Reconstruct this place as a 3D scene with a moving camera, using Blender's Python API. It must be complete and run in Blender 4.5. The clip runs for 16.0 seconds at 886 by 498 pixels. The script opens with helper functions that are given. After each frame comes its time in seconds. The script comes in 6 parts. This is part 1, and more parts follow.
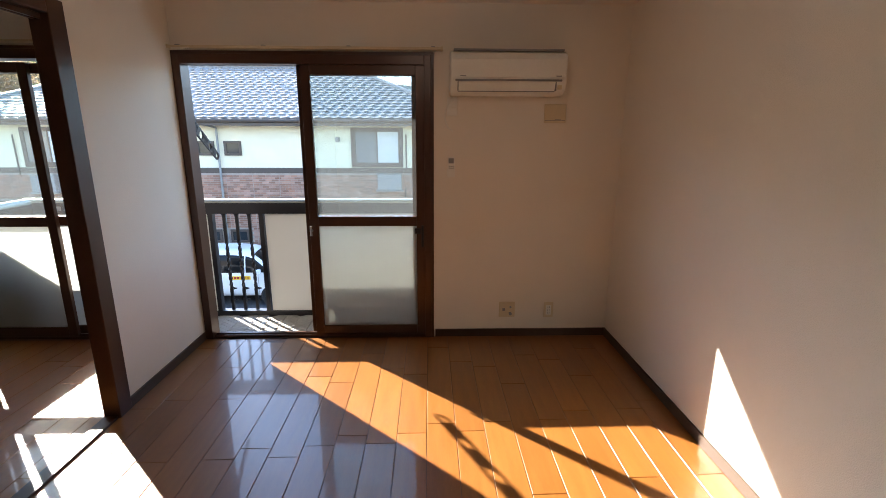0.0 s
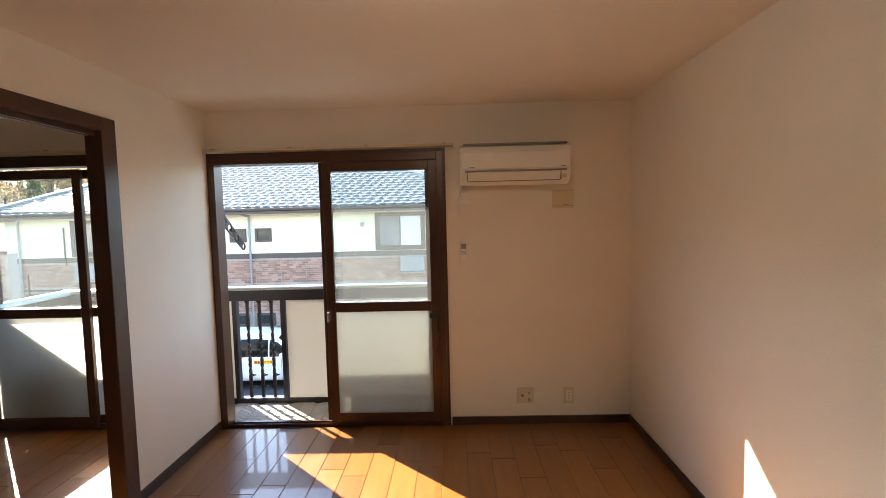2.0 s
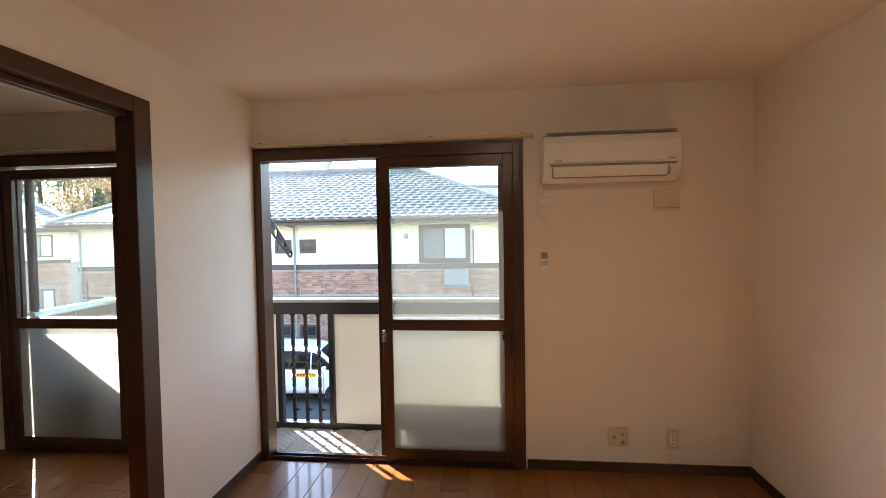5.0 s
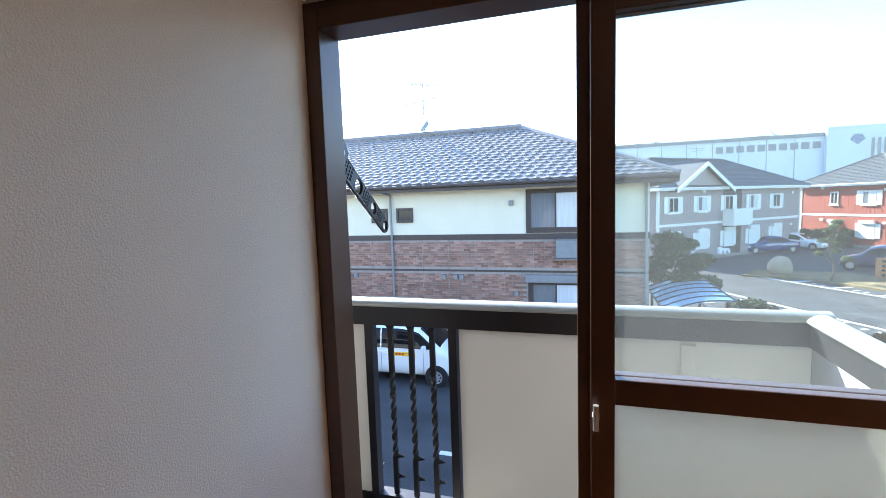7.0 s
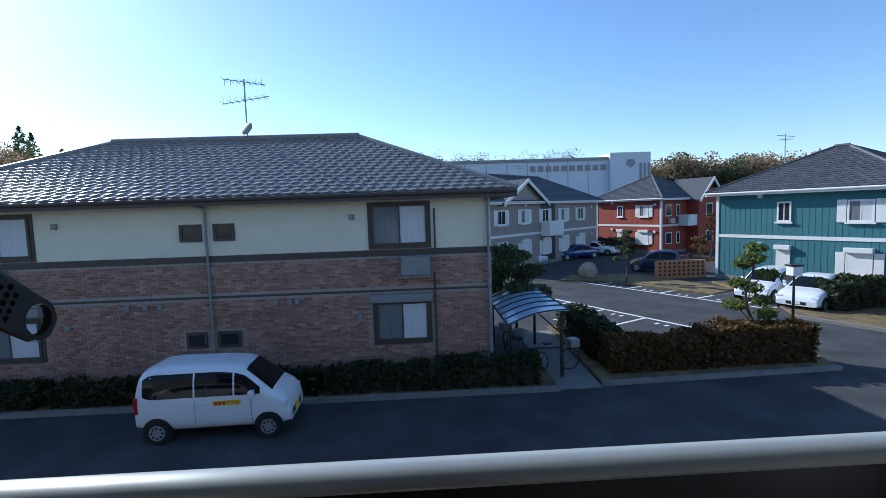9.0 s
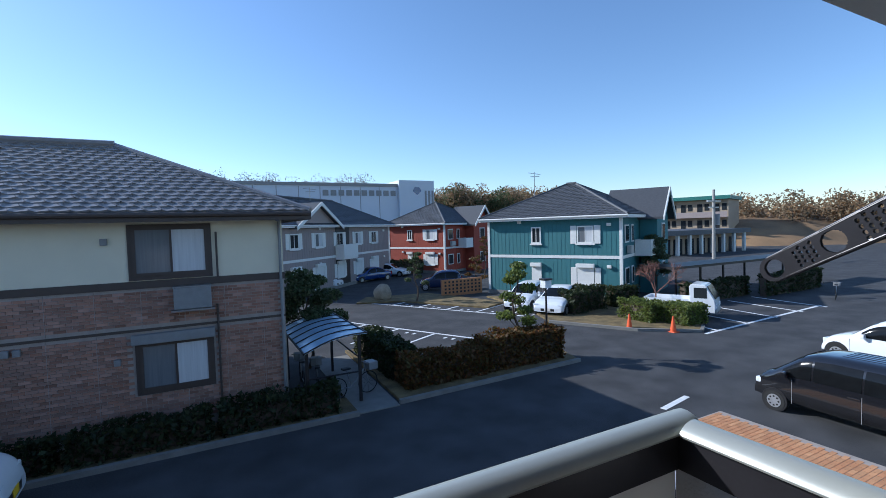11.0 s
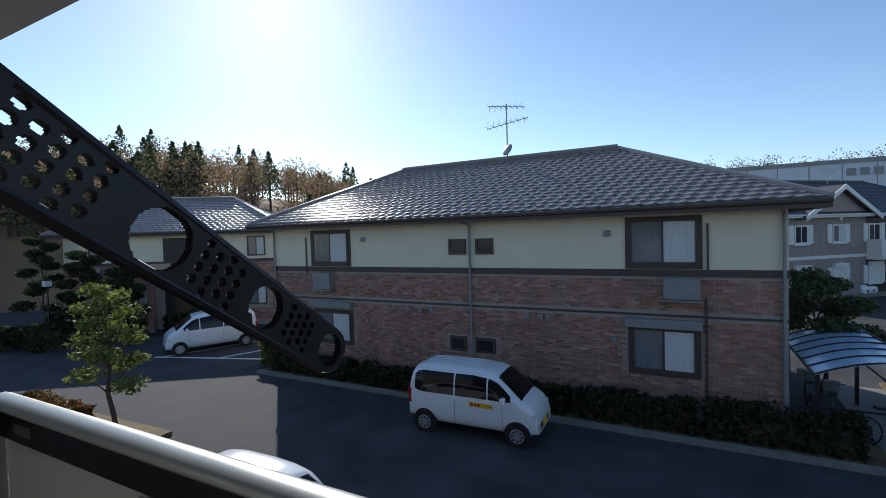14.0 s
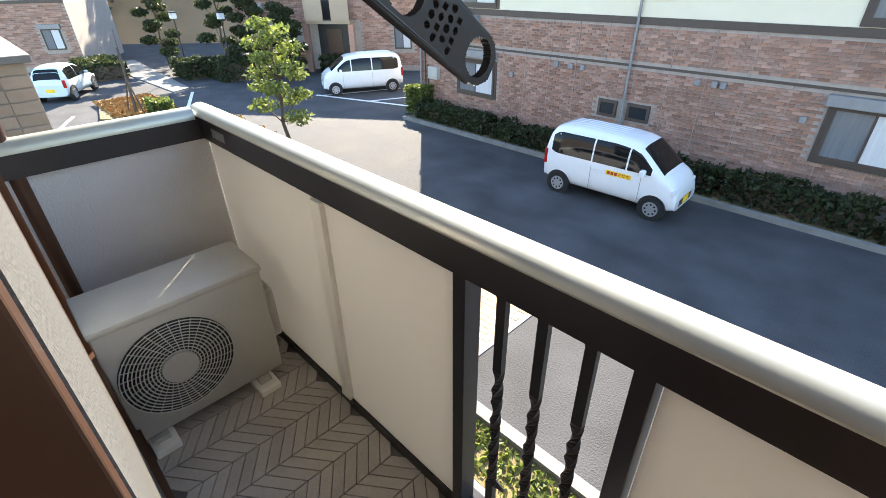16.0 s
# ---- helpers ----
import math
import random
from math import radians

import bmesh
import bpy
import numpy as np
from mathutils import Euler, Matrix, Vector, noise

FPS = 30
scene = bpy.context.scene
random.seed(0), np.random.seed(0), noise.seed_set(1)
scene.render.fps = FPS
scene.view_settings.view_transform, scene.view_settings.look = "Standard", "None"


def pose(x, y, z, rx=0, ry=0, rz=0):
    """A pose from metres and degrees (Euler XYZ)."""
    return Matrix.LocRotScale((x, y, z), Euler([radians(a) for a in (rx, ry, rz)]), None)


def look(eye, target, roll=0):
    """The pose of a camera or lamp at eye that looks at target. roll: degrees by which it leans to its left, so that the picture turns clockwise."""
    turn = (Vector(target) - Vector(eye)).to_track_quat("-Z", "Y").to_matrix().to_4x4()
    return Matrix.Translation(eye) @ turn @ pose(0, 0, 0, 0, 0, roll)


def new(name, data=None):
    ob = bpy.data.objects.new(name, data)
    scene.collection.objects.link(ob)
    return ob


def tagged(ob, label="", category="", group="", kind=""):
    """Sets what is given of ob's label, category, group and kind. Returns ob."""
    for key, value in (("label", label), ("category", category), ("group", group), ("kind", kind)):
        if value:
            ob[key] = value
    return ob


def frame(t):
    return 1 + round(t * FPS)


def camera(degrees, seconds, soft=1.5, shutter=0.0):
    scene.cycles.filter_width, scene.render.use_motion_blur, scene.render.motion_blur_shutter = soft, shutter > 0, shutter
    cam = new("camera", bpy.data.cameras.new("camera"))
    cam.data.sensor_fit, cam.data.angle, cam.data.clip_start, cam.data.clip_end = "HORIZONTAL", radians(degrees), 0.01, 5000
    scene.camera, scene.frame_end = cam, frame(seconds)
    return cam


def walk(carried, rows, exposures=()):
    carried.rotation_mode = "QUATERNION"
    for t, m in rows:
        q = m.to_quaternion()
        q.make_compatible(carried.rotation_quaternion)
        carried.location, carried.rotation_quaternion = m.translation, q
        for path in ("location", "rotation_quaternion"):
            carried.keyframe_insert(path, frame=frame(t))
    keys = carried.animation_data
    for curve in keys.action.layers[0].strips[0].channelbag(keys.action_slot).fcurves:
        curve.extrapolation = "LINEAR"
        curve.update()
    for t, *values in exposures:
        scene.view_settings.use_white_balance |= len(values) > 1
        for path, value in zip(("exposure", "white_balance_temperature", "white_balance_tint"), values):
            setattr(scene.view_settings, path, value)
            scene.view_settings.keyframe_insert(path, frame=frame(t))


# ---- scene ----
cam = camera(87.5, 16.0, soft=0.8)
PATH = [
    (0, (0.49, -3.277, 1.48), (0.547, -1.334, 1.008), 0.2),
    (0.5, (0.542, -3.26, 1.512), (0.54, -1.331, 0.986), 0.1),
    (1, (0.585, -3.275, 1.5), (0.546, -1.339, 0.999), -0.4),
    (1.5, (0.501, -3.286, 1.493), (0.506, -1.314, 1.157), -1.0),
    (2, (0.566, -3.325, 1.524), (0.521, -1.33, 1.39), -1.4),
    (2.5, (0.606, -3.332, 1.579), (0.505, -1.335, 1.576), -1.5),
    (3, (0.594, -3.342, 1.585), (0.473, -1.348, 1.665), -1.5),
    (3.2, (0.604, -3.345, 1.598), (0.469, -1.352, 1.693), -1.3),
    (5.5, (0.184, -2.523, 1.425), (-0.096, -0.547, 1.288), -0.7),
    (6, (0.02, -2.116, 1.41), (-0.454, -0.182, 1.224), -1.3),
    (6.5, (-0.176, -1.685, 1.414), (-0.697, 0.235, 1.217), -1.9),
    (7, (-0.369, -1.282, 1.409), (-0.97, 0.616, 1.215), -1.9),
    (7.5, (-0.516, -0.896, 1.368), (-1.105, 1.005, 1.174), -2.2),
    (8, (-0.632, -0.594, 1.373), (-1.133, 1.333, 1.177), -1.9),
    (8.5, (-0.693, -0.316, 1.427), (-0.984, 1.654, 1.234), -1.6),
    (9, (-0.651, -0.117, 1.463), (-0.568, 1.874, 1.299), -1.9),
    (9.5, (-0.647, -0.067, 1.477), (-0.083, 1.847, 1.347), -1.7),
    (10, (-0.655, -0.03, 1.474), (0.207, 1.773, 1.374), -1.6),
    (10.2, (-0.657, -0.023, 1.476), (0.282, 1.741, 1.384), -1.6),
    (12.3, (-0.656, 0.031, 1.467), (0.005, 1.918, 1.404), -2.8),
    (12.5, (-0.746, 0.075, 1.484), (-0.317, 2.027, 1.429), -2.4),
    (13, (-0.719, 0.08, 1.494), (-0.99, 2.061, 1.439), -1.7),
    (13.5, (-0.794, 0.099, 1.476), (-1.496, 1.97, 1.413), -1.9),
    (14, (-0.771, 0.08, 1.483), (-1.704, 1.848, 1.418), -1.7),
    (14.5, (-0.779, 0.092, 1.473), (-1.86, 1.754, 1.206), -1.1),
    (15, (-0.809, 0.112, 1.433), (-1.997, 1.599, 0.818), -0.3),
    (15.5, (-0.822, 0.123, 1.418), (-2.049, 1.432, 0.534), -0.2),
    (16, (-0.825, 0.128, 1.411), (-2.053, 1.332, 0.389), -0.7),
]
EXPOSURES = [(0, 2.9, 6450, 10), (1, 2.95, 6500, 10), (2.5, 3.4, 7300, 10), (5.5, 3.25, 6900, 10), (6.5, 2.9, 6250, 10), (7, 2.55, 6000, 10), (8, 1.1, 5750, 10), (8.5, 0.55, 5500, 10), (10.2, 0.15, 5350, 10),
             (12.5, 0.45, 5850, 10), (13.5, 0.0, 6050, 10), (14.6, 0.0, 6050, 10), (15, 0.55, 6300, 10), (15.3, 1.9, 6950, 10), (16, 2.5, 7150, 10)]
walk(cam, [(t, look(eye, target, roll)) for t, eye, target, roll in PATH], EXPOSURES)

# ---- world and sun ----
SUN = Vector((-0.645, 0.597, 0.478)).normalized()
world = bpy.data.worlds.new("sky")
scene.world = world
world.use_nodes = True
wn = world.node_tree.nodes
sky = wn.new("ShaderNodeTexSky")
sky.sky_type, sky.sun_disc = "NISHITA", False
sky.sun_elevation, sky.sun_rotation = math.asin(SUN.z), math.atan2(SUN.x, SUN.y)
sky.air_density, sky.dust_density, sky.ozone_density = 1.0, 0.25, 2.6
wn["Background"].inputs[1].default_value = 0.145
world.node_tree.links.new(sky.outputs[0], wn["Background"].inputs[0])
sun = new("sun", bpy.data.lights.new("sun", "SUN"))
sun.data.energy, sun.data.angle, sun.data.color = 4.6, radians(0.5), (1.0, 0.93, 0.82)
sun.matrix_world = look(SUN * 60, (0, 0, 0))

ZG = -3.5          # street level; the room's floor is z = 0
CEIL = 2.32


# ---- materials ----
def mat(name, color, rough=0.6, metal=0.0, vary=0.12, scale=6.0, fine=90.0, bump=0.0, rnd="", spread=0.0, color2=None, stretch=(1, 1, 1), coat=0.0, spec=0.5):
    """A surface with broad stains, fine grain, bump, and a change from piece to piece (rnd: object or island)."""
    m = bpy.data.materials.new(name)
    m.use_nodes = True
    n, l = m.node_tree.nodes, m.node_tree.links
    p = n["Principled BSDF"]
    p.inputs["Roughness"].default_value, p.inputs["Metallic"].default_value = rough, metal
    p.inputs["Coat Weight"].default_value, p.inputs["Specular IOR Level"].default_value = coat, spec
    geo, mp = n.new("ShaderNodeNewGeometry"), n.new("ShaderNodeMapping")
    mp.inputs["Scale"].default_value = stretch
    l.new(geo.outputs["Position"], mp.inputs["Vector"])
    big, small = n.new("ShaderNodeTexNoise"), n.new("ShaderNodeTexNoise")
    big.inputs["Scale"].default_value, small.inputs["Scale"].default_value = scale, fine
    big.inputs["Detail"].default_value, small.inputs["Detail"].default_value = 3, 2
    for t in (big, small):
        l.new(mp.outputs[0], t.inputs["Vector"])
    add = n.new("ShaderNodeMath")
    add.operation = "MULTIPLY_ADD"
    add.inputs[1].default_value = 0.6
    l.new(small.outputs["Fac"], add.inputs[0])
    l.new(big.outputs["Fac"], add.inputs[2])
    ramp = n.new("ShaderNodeMapRange")
    ramp.inputs["From Min"].default_value, ramp.inputs["From Max"].default_value = 0.5, 1.1
    ramp.inputs["To Min"].default_value, ramp.inputs["To Max"].default_value = 1 - vary, 1 + vary
    l.new(add.outputs[0], ramp.inputs["Value"])
    value = ramp.outputs[0]
    col = n.new("ShaderNodeMix")
    col.data_type = "RGBA"
    col.inputs["A"].default_value, col.inputs["B"].default_value = (*color, 1), (*(color2 or color), 1)
    if rnd:
        src = n.new("ShaderNodeObjectInfo").outputs["Random"] if rnd == "object" else geo.outputs["Random Per Island"]
        r2 = n.new("ShaderNodeMapRange")
        r2.inputs["To Min"].default_value, r2.inputs["To Max"].default_value = 1 - spread, 1 + spread
        l.new(src, r2.inputs["Value"])
        mul = n.new("ShaderNodeMath")
        mul.operation = "MULTIPLY"
        l.new(value, mul.inputs[0])
        l.new(r2.outputs[0], mul.inputs[1])
        value = mul.outputs[0]
        wh = n.new("ShaderNodeTexWhiteNoise")
        wh.noise_dimensions = "1D"
        l.new(src, wh.inputs["W"])
        l.new(wh.outputs["Value"], col.inputs["Factor"])
    else:
        l.new(big.outputs["Fac"], col.inputs["Factor"])
    out = n.new("ShaderNodeVectorMath")
    out.operation = "SCALE"
    l.new(col.outputs["Result"], out.inputs[0])
    l.new(value, out.inputs["Scale"])
    l.new(out.outputs[0], p.inputs["Base Color"])
    rr = n.new("ShaderNodeMapRange")
    rr.inputs["To Min"].default_value, rr.inputs["To Max"].default_value = rough * 0.8, min(1, rough * 1.2)
    l.new(big.outputs["Fac"], rr.inputs["Value"])
    l.new(rr.outputs[0], p.inputs["Roughness"])
    if bump:
        b = n.new("ShaderNodeBump")
        b.inputs["Strength"].default_value, b.inputs["Distance"].default_value = bump, 0.01
        l.new(small.outputs["Fac"], b.inputs["Height"])
        l.new(b.outputs[0], p.inputs["Normal"])
    return m


def glass(name, tint=(0.95, 0.98, 0.97), gloss=0.06):
    m = bpy.data.materials.new(name)
    m.use_nodes = True
    n, l = m.node_tree.nodes, m.node_tree.links
    n.remove(n["Principled BSDF"])
    a, b, mix = n.new("ShaderNodeBsdfTransparent"), n.new("ShaderNodeBsdfGlossy"), n.new("ShaderNodeMixShader")
    a.inputs[0].default_value = (*tint, 1)
    b.inputs["Roughness"].default_value = 0.02
    mix.inputs[0].default_value = gloss
    l.new(a.outputs[0], mix.inputs[1])
    l.new(b.outputs[0], mix.inputs[2])
    dust, film_ = n.new("ShaderNodeBsdfTranslucent"), n.new("ShaderNodeMixShader")
    dust.inputs[0].default_value, film_.inputs[0].default_value = (0.85, 0.88, 0.9, 1), 0.009
    l.new(mix.outputs[0], film_.inputs[1])
    l.new(dust.outputs[0], film_.inputs[2])
    l.new(film_.outputs[0], n["Material Output"].inputs["Surface"])
    return m


def frosted(name, color, share, rough=0.35):
    """Light-passing sheet: share of it scatters the light, the rest is seen through blurred."""
    m = bpy.data.materials.new(name)
    m.use_nodes = True
    n, l = m.node_tree.nodes, m.node_tree.links
    p = n["Principled BSDF"]
    p.inputs["Base Color"].default_value, p.inputs["Roughness"].default_value = (*color, 1), 0.4
    tr, rf, mx, m2 = n.new("ShaderNodeBsdfTranslucent"), n.new("ShaderNodeBsdfRefraction"), n.new("ShaderNodeMixShader"), n.new("ShaderNodeMixShader")
    tr.inputs[0].default_value = (*color, 1)
    rf.inputs["Color"].default_value, rf.inputs["IOR"].default_value, rf.inputs["Roughness"].default_value = (*color, 1), 1.08, rough
    mx.inputs[0].default_value, m2.inputs[0].default_value = share, 0.18 if share < 0.9 else 0.82
    l.new(rf.outputs[0], mx.inputs[1])
    l.new(tr.outputs[0], mx.inputs[2])
    l.new(mx.outputs[0], m2.inputs[1])
    l.new(p.outputs[0], m2.inputs[2])
    nz, bp = n.new("ShaderNodeTexNoise"), n.new("ShaderNodeBump")
    nz.inputs["Scale"].default_value, bp.inputs["Strength"].default_value, bp.inputs["Distance"].default_value = 160, 0.15, 0.004
    l.new(nz.outputs[0], bp.inputs["Height"])
    l.new(bp.outputs[0], p.inputs["Normal"])
    l.new(m2.outputs[0], n["Material Output"].inputs["Surface"])
    return m


def leafy(m, share):
    """Lets light through thin leaves."""
    n, l = m.node_tree.nodes, m.node_tree.links
    p, t, x = n["Principled BSDF"], n.new("ShaderNodeBsdfTranslucent"), n.new("ShaderNodeMixShader")
    l.new(p.inputs["Base Color"].links[0].from_socket, t.inputs[0])
    x.inputs[0].default_value = share
    l.new(p.outputs[0], x.inputs[1])
    l.new(t.outputs[0], x.inputs[2])
    l.new(x.outputs[0], n["Material Output"].inputs["Surface"])


def glow(name, color, power):
    m = bpy.data.materials.new(name)
    m.use_nodes = True
    p = m.node_tree.nodes["Principled BSDF"]
    p.inputs["Emission Color"].default_value, p.inputs["Emission Strength"].default_value = (*color, 1), power
    return m


M_WALL = mat("wallpaper", (0.80, 0.74, 0.65), 0.8, vary=0.04, scale=2, fine=260, bump=0.25)
M_CEIL = mat("ceiling_paper", (0.80, 0.74, 0.66), 0.85, vary=0.03, scale=2, fine=200, bump=0.2)
M_BOARD = mat("varnished_board", (0.215, 0.079, 0.016), 0.33, vary=0.16, scale=3, fine=30, rnd="object", spread=0.10, color2=(0.255, 0.098, 0.021), stretch=(9, 1, 1), coat=0.5)
M_GROOVE = mat("board_groove", (0.10, 0.04, 0.014), 0.4)
M_FRAME = mat("brown_frame", (0.060, 0.026, 0.014), 0.38, vary=0.15, scale=5)
M_ALU = mat("brown_aluminium", (0.075, 0.036, 0.022), 0.32, metal=0.3, vary=0.1)
M_BASE = mat("dark_skirting", (0.05, 0.026, 0.014), 0.4)
M_GLASS = glass("clear_glass")
M_FROST = frosted("frosted_glass", (0.74, 0.75, 0.73), 0.22, 0.28)
M_PANEL = frosted("parapet_panel", (0.72, 0.70, 0.66), 1.0)
M_WHITE = mat("white_plastic", (0.80, 0.78, 0.72), 0.4, vary=0.04)
M_IVORY = mat("ivory_plastic", (0.68, 0.58, 0.40), 0.45, vary=0.05)
M_GREYP = mat("grey_plastic", (0.25, 0.25, 0.25), 0.5)
# black plastic, and the shade inside openings where it is laid on flat
M_BLACK = mat("black_plastic_and_shade", (0.015, 0.015, 0.017), 0.45)
M_IRON = mat("black_iron", (0.022, 0.020, 0.022), 0.42, metal=0.2, vary=0.2)
M_CAP = mat("rail_cap", (0.47, 0.48, 0.43), 0.33, metal=0.35, vary=0.03, scale=9)
M_RAILD = mat("rail_dark_steel", (0.030, 0.028, 0.032), 0.35, metal=0.3)
M_UNIT = mat("outdoor_unit_paint", (0.44, 0.43, 0.39), 0.5, vary=0.07)
M_GRILLE = mat("grille_plastic", (0.52, 0.52, 0.48), 0.5)
M_BALTILE = mat("balcony_tile", (0.40, 0.37, 0.33), 0.75, vary=0.12, bump=0.3, rnd="object", spread=0.07)
M_GROUT = mat("balcony_grout", (0.13, 0.12, 0.11), 0.9)
M_STUCCO = mat("end_wall_stucco", (0.50, 0.49, 0.49), 0.85, vary=0.05, bump=0.4, fine=120)
M_ASPH = mat("asphalt", (0.062, 0.062, 0.064), 0.95, spec=0.25, vary=0.45, scale=0.9, fine=38, bump=1.0)
M_LINE = mat("road_paint", (0.72, 0.72, 0.72), 0.8, vary=0.12, scale=9)
M_KERB = mat("kerb_concrete", (0.22, 0.21, 0.19), 0.9, vary=0.2, scale=3)
M_SOIL = mat("soil_and_dry_grass", (0.10, 0.075, 0.035), 0.95, vary=0.4, scale=2, bump=0.8, color2=(0.24, 0.17, 0.07))
M_PAVE = mat("paving_brick", (0.38, 0.27, 0.17), 0.85, vary=0.12, rnd="object", spread=0.10, color2=(0.56, 0.40, 0.24))
M_ORANGEP = mat("orange_paving", (0.48, 0.22, 0.10), 0.85, vary=0.15, rnd="object", spread=0.12, color2=(0.52, 0.27, 0.13))
M_MORTAR = mat("mortar", (0.36, 0.31, 0.27), 0.95, vary=0.15)
M_BRICK = mat("facade_brick", (0.29, 0.148, 0.10), 0.85, vary=0.15, rnd="island", spread=0.30, color2=(0.37, 0.23, 0.18))
M_BRICKO = mat("facade_brick_single", (0.29, 0.148, 0.10), 0.85, vary=0.15, rnd="object", spread=0.30, color2=(0.37, 0.23, 0.18))
M_CREAM = mat("cream_render", (0.76, 0.70, 0.54), 0.85, vary=0.05, scale=1.5, bump=0.2)
M_TRIM = mat("brown_trim", (0.075, 0.055, 0.045), 0.55)
M_ROOF = mat("glazed_roof_tile", (0.22, 0.200, 0.192), 0.32, vary=0.15, rnd="island", spread=0.05, color2=(0.25, 0.23, 0.22))
M_SLATE = mat("slate_roof", (0.075, 0.078, 0.085), 0.6, vary=0.2, rnd="island", spread=0.2)
M_TEAL = mat("teal_siding", (0.045, 0.165, 0.180), 0.7, vary=0.08)
M_RED = mat("red_siding", (0.30, 0.050, 0.025), 0.7, vary=0.08)
M_GREYPINK = mat("grey_pink_siding", (0.33, 0.27, 0.25), 0.8, vary=0.07)
M_TRIMW = mat("white_trim", (0.75, 0.74, 0.70), 0.6, vary=0.05)
M_PALE = mat("pale_factory_cladding", (0.60, 0.64, 0.70), 0.6, vary=0.06, scale=0.2)
M_APART = mat("beige_apartment_render", (0.40, 0.31, 0.22), 0.85, vary=0.08, scale=0.3)
M_GREENR = mat("green_metal_roof", (0.03, 0.16, 0.13), 0.5)
M_DARKGLASS = mat("dark_window", (0.03, 0.035, 0.04), 0.08, vary=0.3, scale=1, spec=0.35)
M_CURTD = mat("curtain_behind_glass", (0.17, 0.18, 0.19), 0.12, vary=0.15, scale=3, stretch=(8, 8, 0.3))
M_CURTAIN = mat("white_curtain", (0.60, 0.60, 0.60), 0.8, vary=0.12, scale=3, stretch=(8, 8, 0.3))
M_LEAF = mat("hedge_leaf", (0.030, 0.052, 0.020), 0.6, rnd="island", spread=0.4, color2=(0.050, 0.056, 0.016))
M_LEAFA = mat("autumn_leaf", (0.17, 0.060, 0.016), 0.6, rnd="island", spread=0.4, color2=(0.10, 0.085, 0.020))
M_LEAFY = mat("yellow_green_leaf", (0.20, 0.24, 0.05), 0.55, rnd="island", spread=0.4, color2=(0.09, 0.12, 0.03))
M_PINE = mat("pine_needles", (0.065, 0.105, 0.042), 0.6, rnd="island", spread=0.4, color2=(0.12, 0.13, 0.06))
M_WOODS = mat("autumn_woods", (0.27, 0.22, 0.14), 0.9, rnd="island", spread=0.4, color2=(0.33, 0.20, 0.10))
M_BARE = mat("bare_twigs", (0.13, 0.10, 0.08), 0.9, rnd="island", spread=0.3)
for m_ in (M_LEAF, M_LEAFA, M_LEAFY, M_PINE, M_WOODS, M_BARE):
    leafy(m_, 0.45)
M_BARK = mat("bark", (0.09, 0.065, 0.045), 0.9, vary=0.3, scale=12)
M_HILL = mat("hill_floor", (0.20, 0.13, 0.065), 0.95, vary=0.4, scale=0.15, color2=(0.30, 0.18, 0.09))
M_CARW = mat("white_car_paint", (0.78, 0.80, 0.82), 0.22, vary=0.02, coat=0.6)
M_CARK = mat("black_car_paint", (0.012, 0.012, 0.014), 0.12, vary=0.02, coat=1.0)
M_CARB = mat("blue_car_paint", (0.012, 0.040, 0.17), 0.2, vary=0.02, coat=0.8)
M_CARN = mat("navy_car_paint", (0.018, 0.030, 0.085), 0.2, vary=0.02, coat=0.8)
M_CARM = mat("pale_mint_car_paint", (0.58, 0.68, 0.68), 0.22, vary=0.02, coat=0.6)
M_TYRE = mat("tyre", (0.016, 0.016, 0.016), 0.85)
M_RIM = mat("silver_rim", (0.55, 0.56, 0.58), 0.3, metal=0.7)
M_LAMP = mat("headlamp_lens", (0.70, 0.73, 0.76), 0.1, vary=0.2, scale=20)
M_REDL = mat("tail_lamp", (0.35, 0.01, 0.01), 0.2)
M_YELLOW = mat("yellow_sign", (0.85, 0.55, 0.02), 0.5, vary=0.03)
M_INK = mat("red_ink", (0.40, 0.03, 0.02), 0.6)
M_CONE = mat("orange_cone", (0.72, 0.10, 0.02), 0.5, vary=0.06)
M_POLY = mat("blue_polycarbonate", (0.42, 0.58, 0.74), 0.18, vary=0.06)
M_STEEL = mat("galvanised_steel", (0.32, 0.33, 0.34), 0.4, metal=0.7)
M_STONE = mat("rough_stone", (0.36, 0.30, 0.22), 0.9, vary=0.3, scale=4, bump=0.8)
M_POLE = mat("pole_concrete", (0.36, 0.34, 0.31), 0.9, vary=0.12)
M_BULB = glow("lamp_glass", (1.0, 0.90, 0.78), 5.5)
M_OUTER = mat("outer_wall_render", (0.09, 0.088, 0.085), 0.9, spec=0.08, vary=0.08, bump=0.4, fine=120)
M_CARGLASS = mat("car_glass", (0.008, 0.009, 0.010), 0.06, vary=0.2, spec=0.25)


# ---- mesh helpers ----
def box(bm, x0, x1, y0, y1, z0, z1, bevel=0.0):
    g = bmesh.ops.create_cube(bm, size=1)
    for v in g["verts"]:
        v.co = Vector(((x0 + x1) / 2 + v.co.x * (x1 - x0), (y0 + y1) / 2 + v.co.y * (y1 - y0), (z0 + z1) / 2 + v.co.z * (z1 - z0)))
    if bevel:
        es = list({e for v in g["verts"] for e in v.link_edges})
        bmesh.ops.bevel(bm, geom=es, offset=bevel, segments=2, affect="EDGES", profile=0.5)
    return bm


def boxes(*rows, bevel=0.0):
    bm = bmesh.new()
    for r in rows:
        box(bm, *r, bevel=bevel)
    return bm


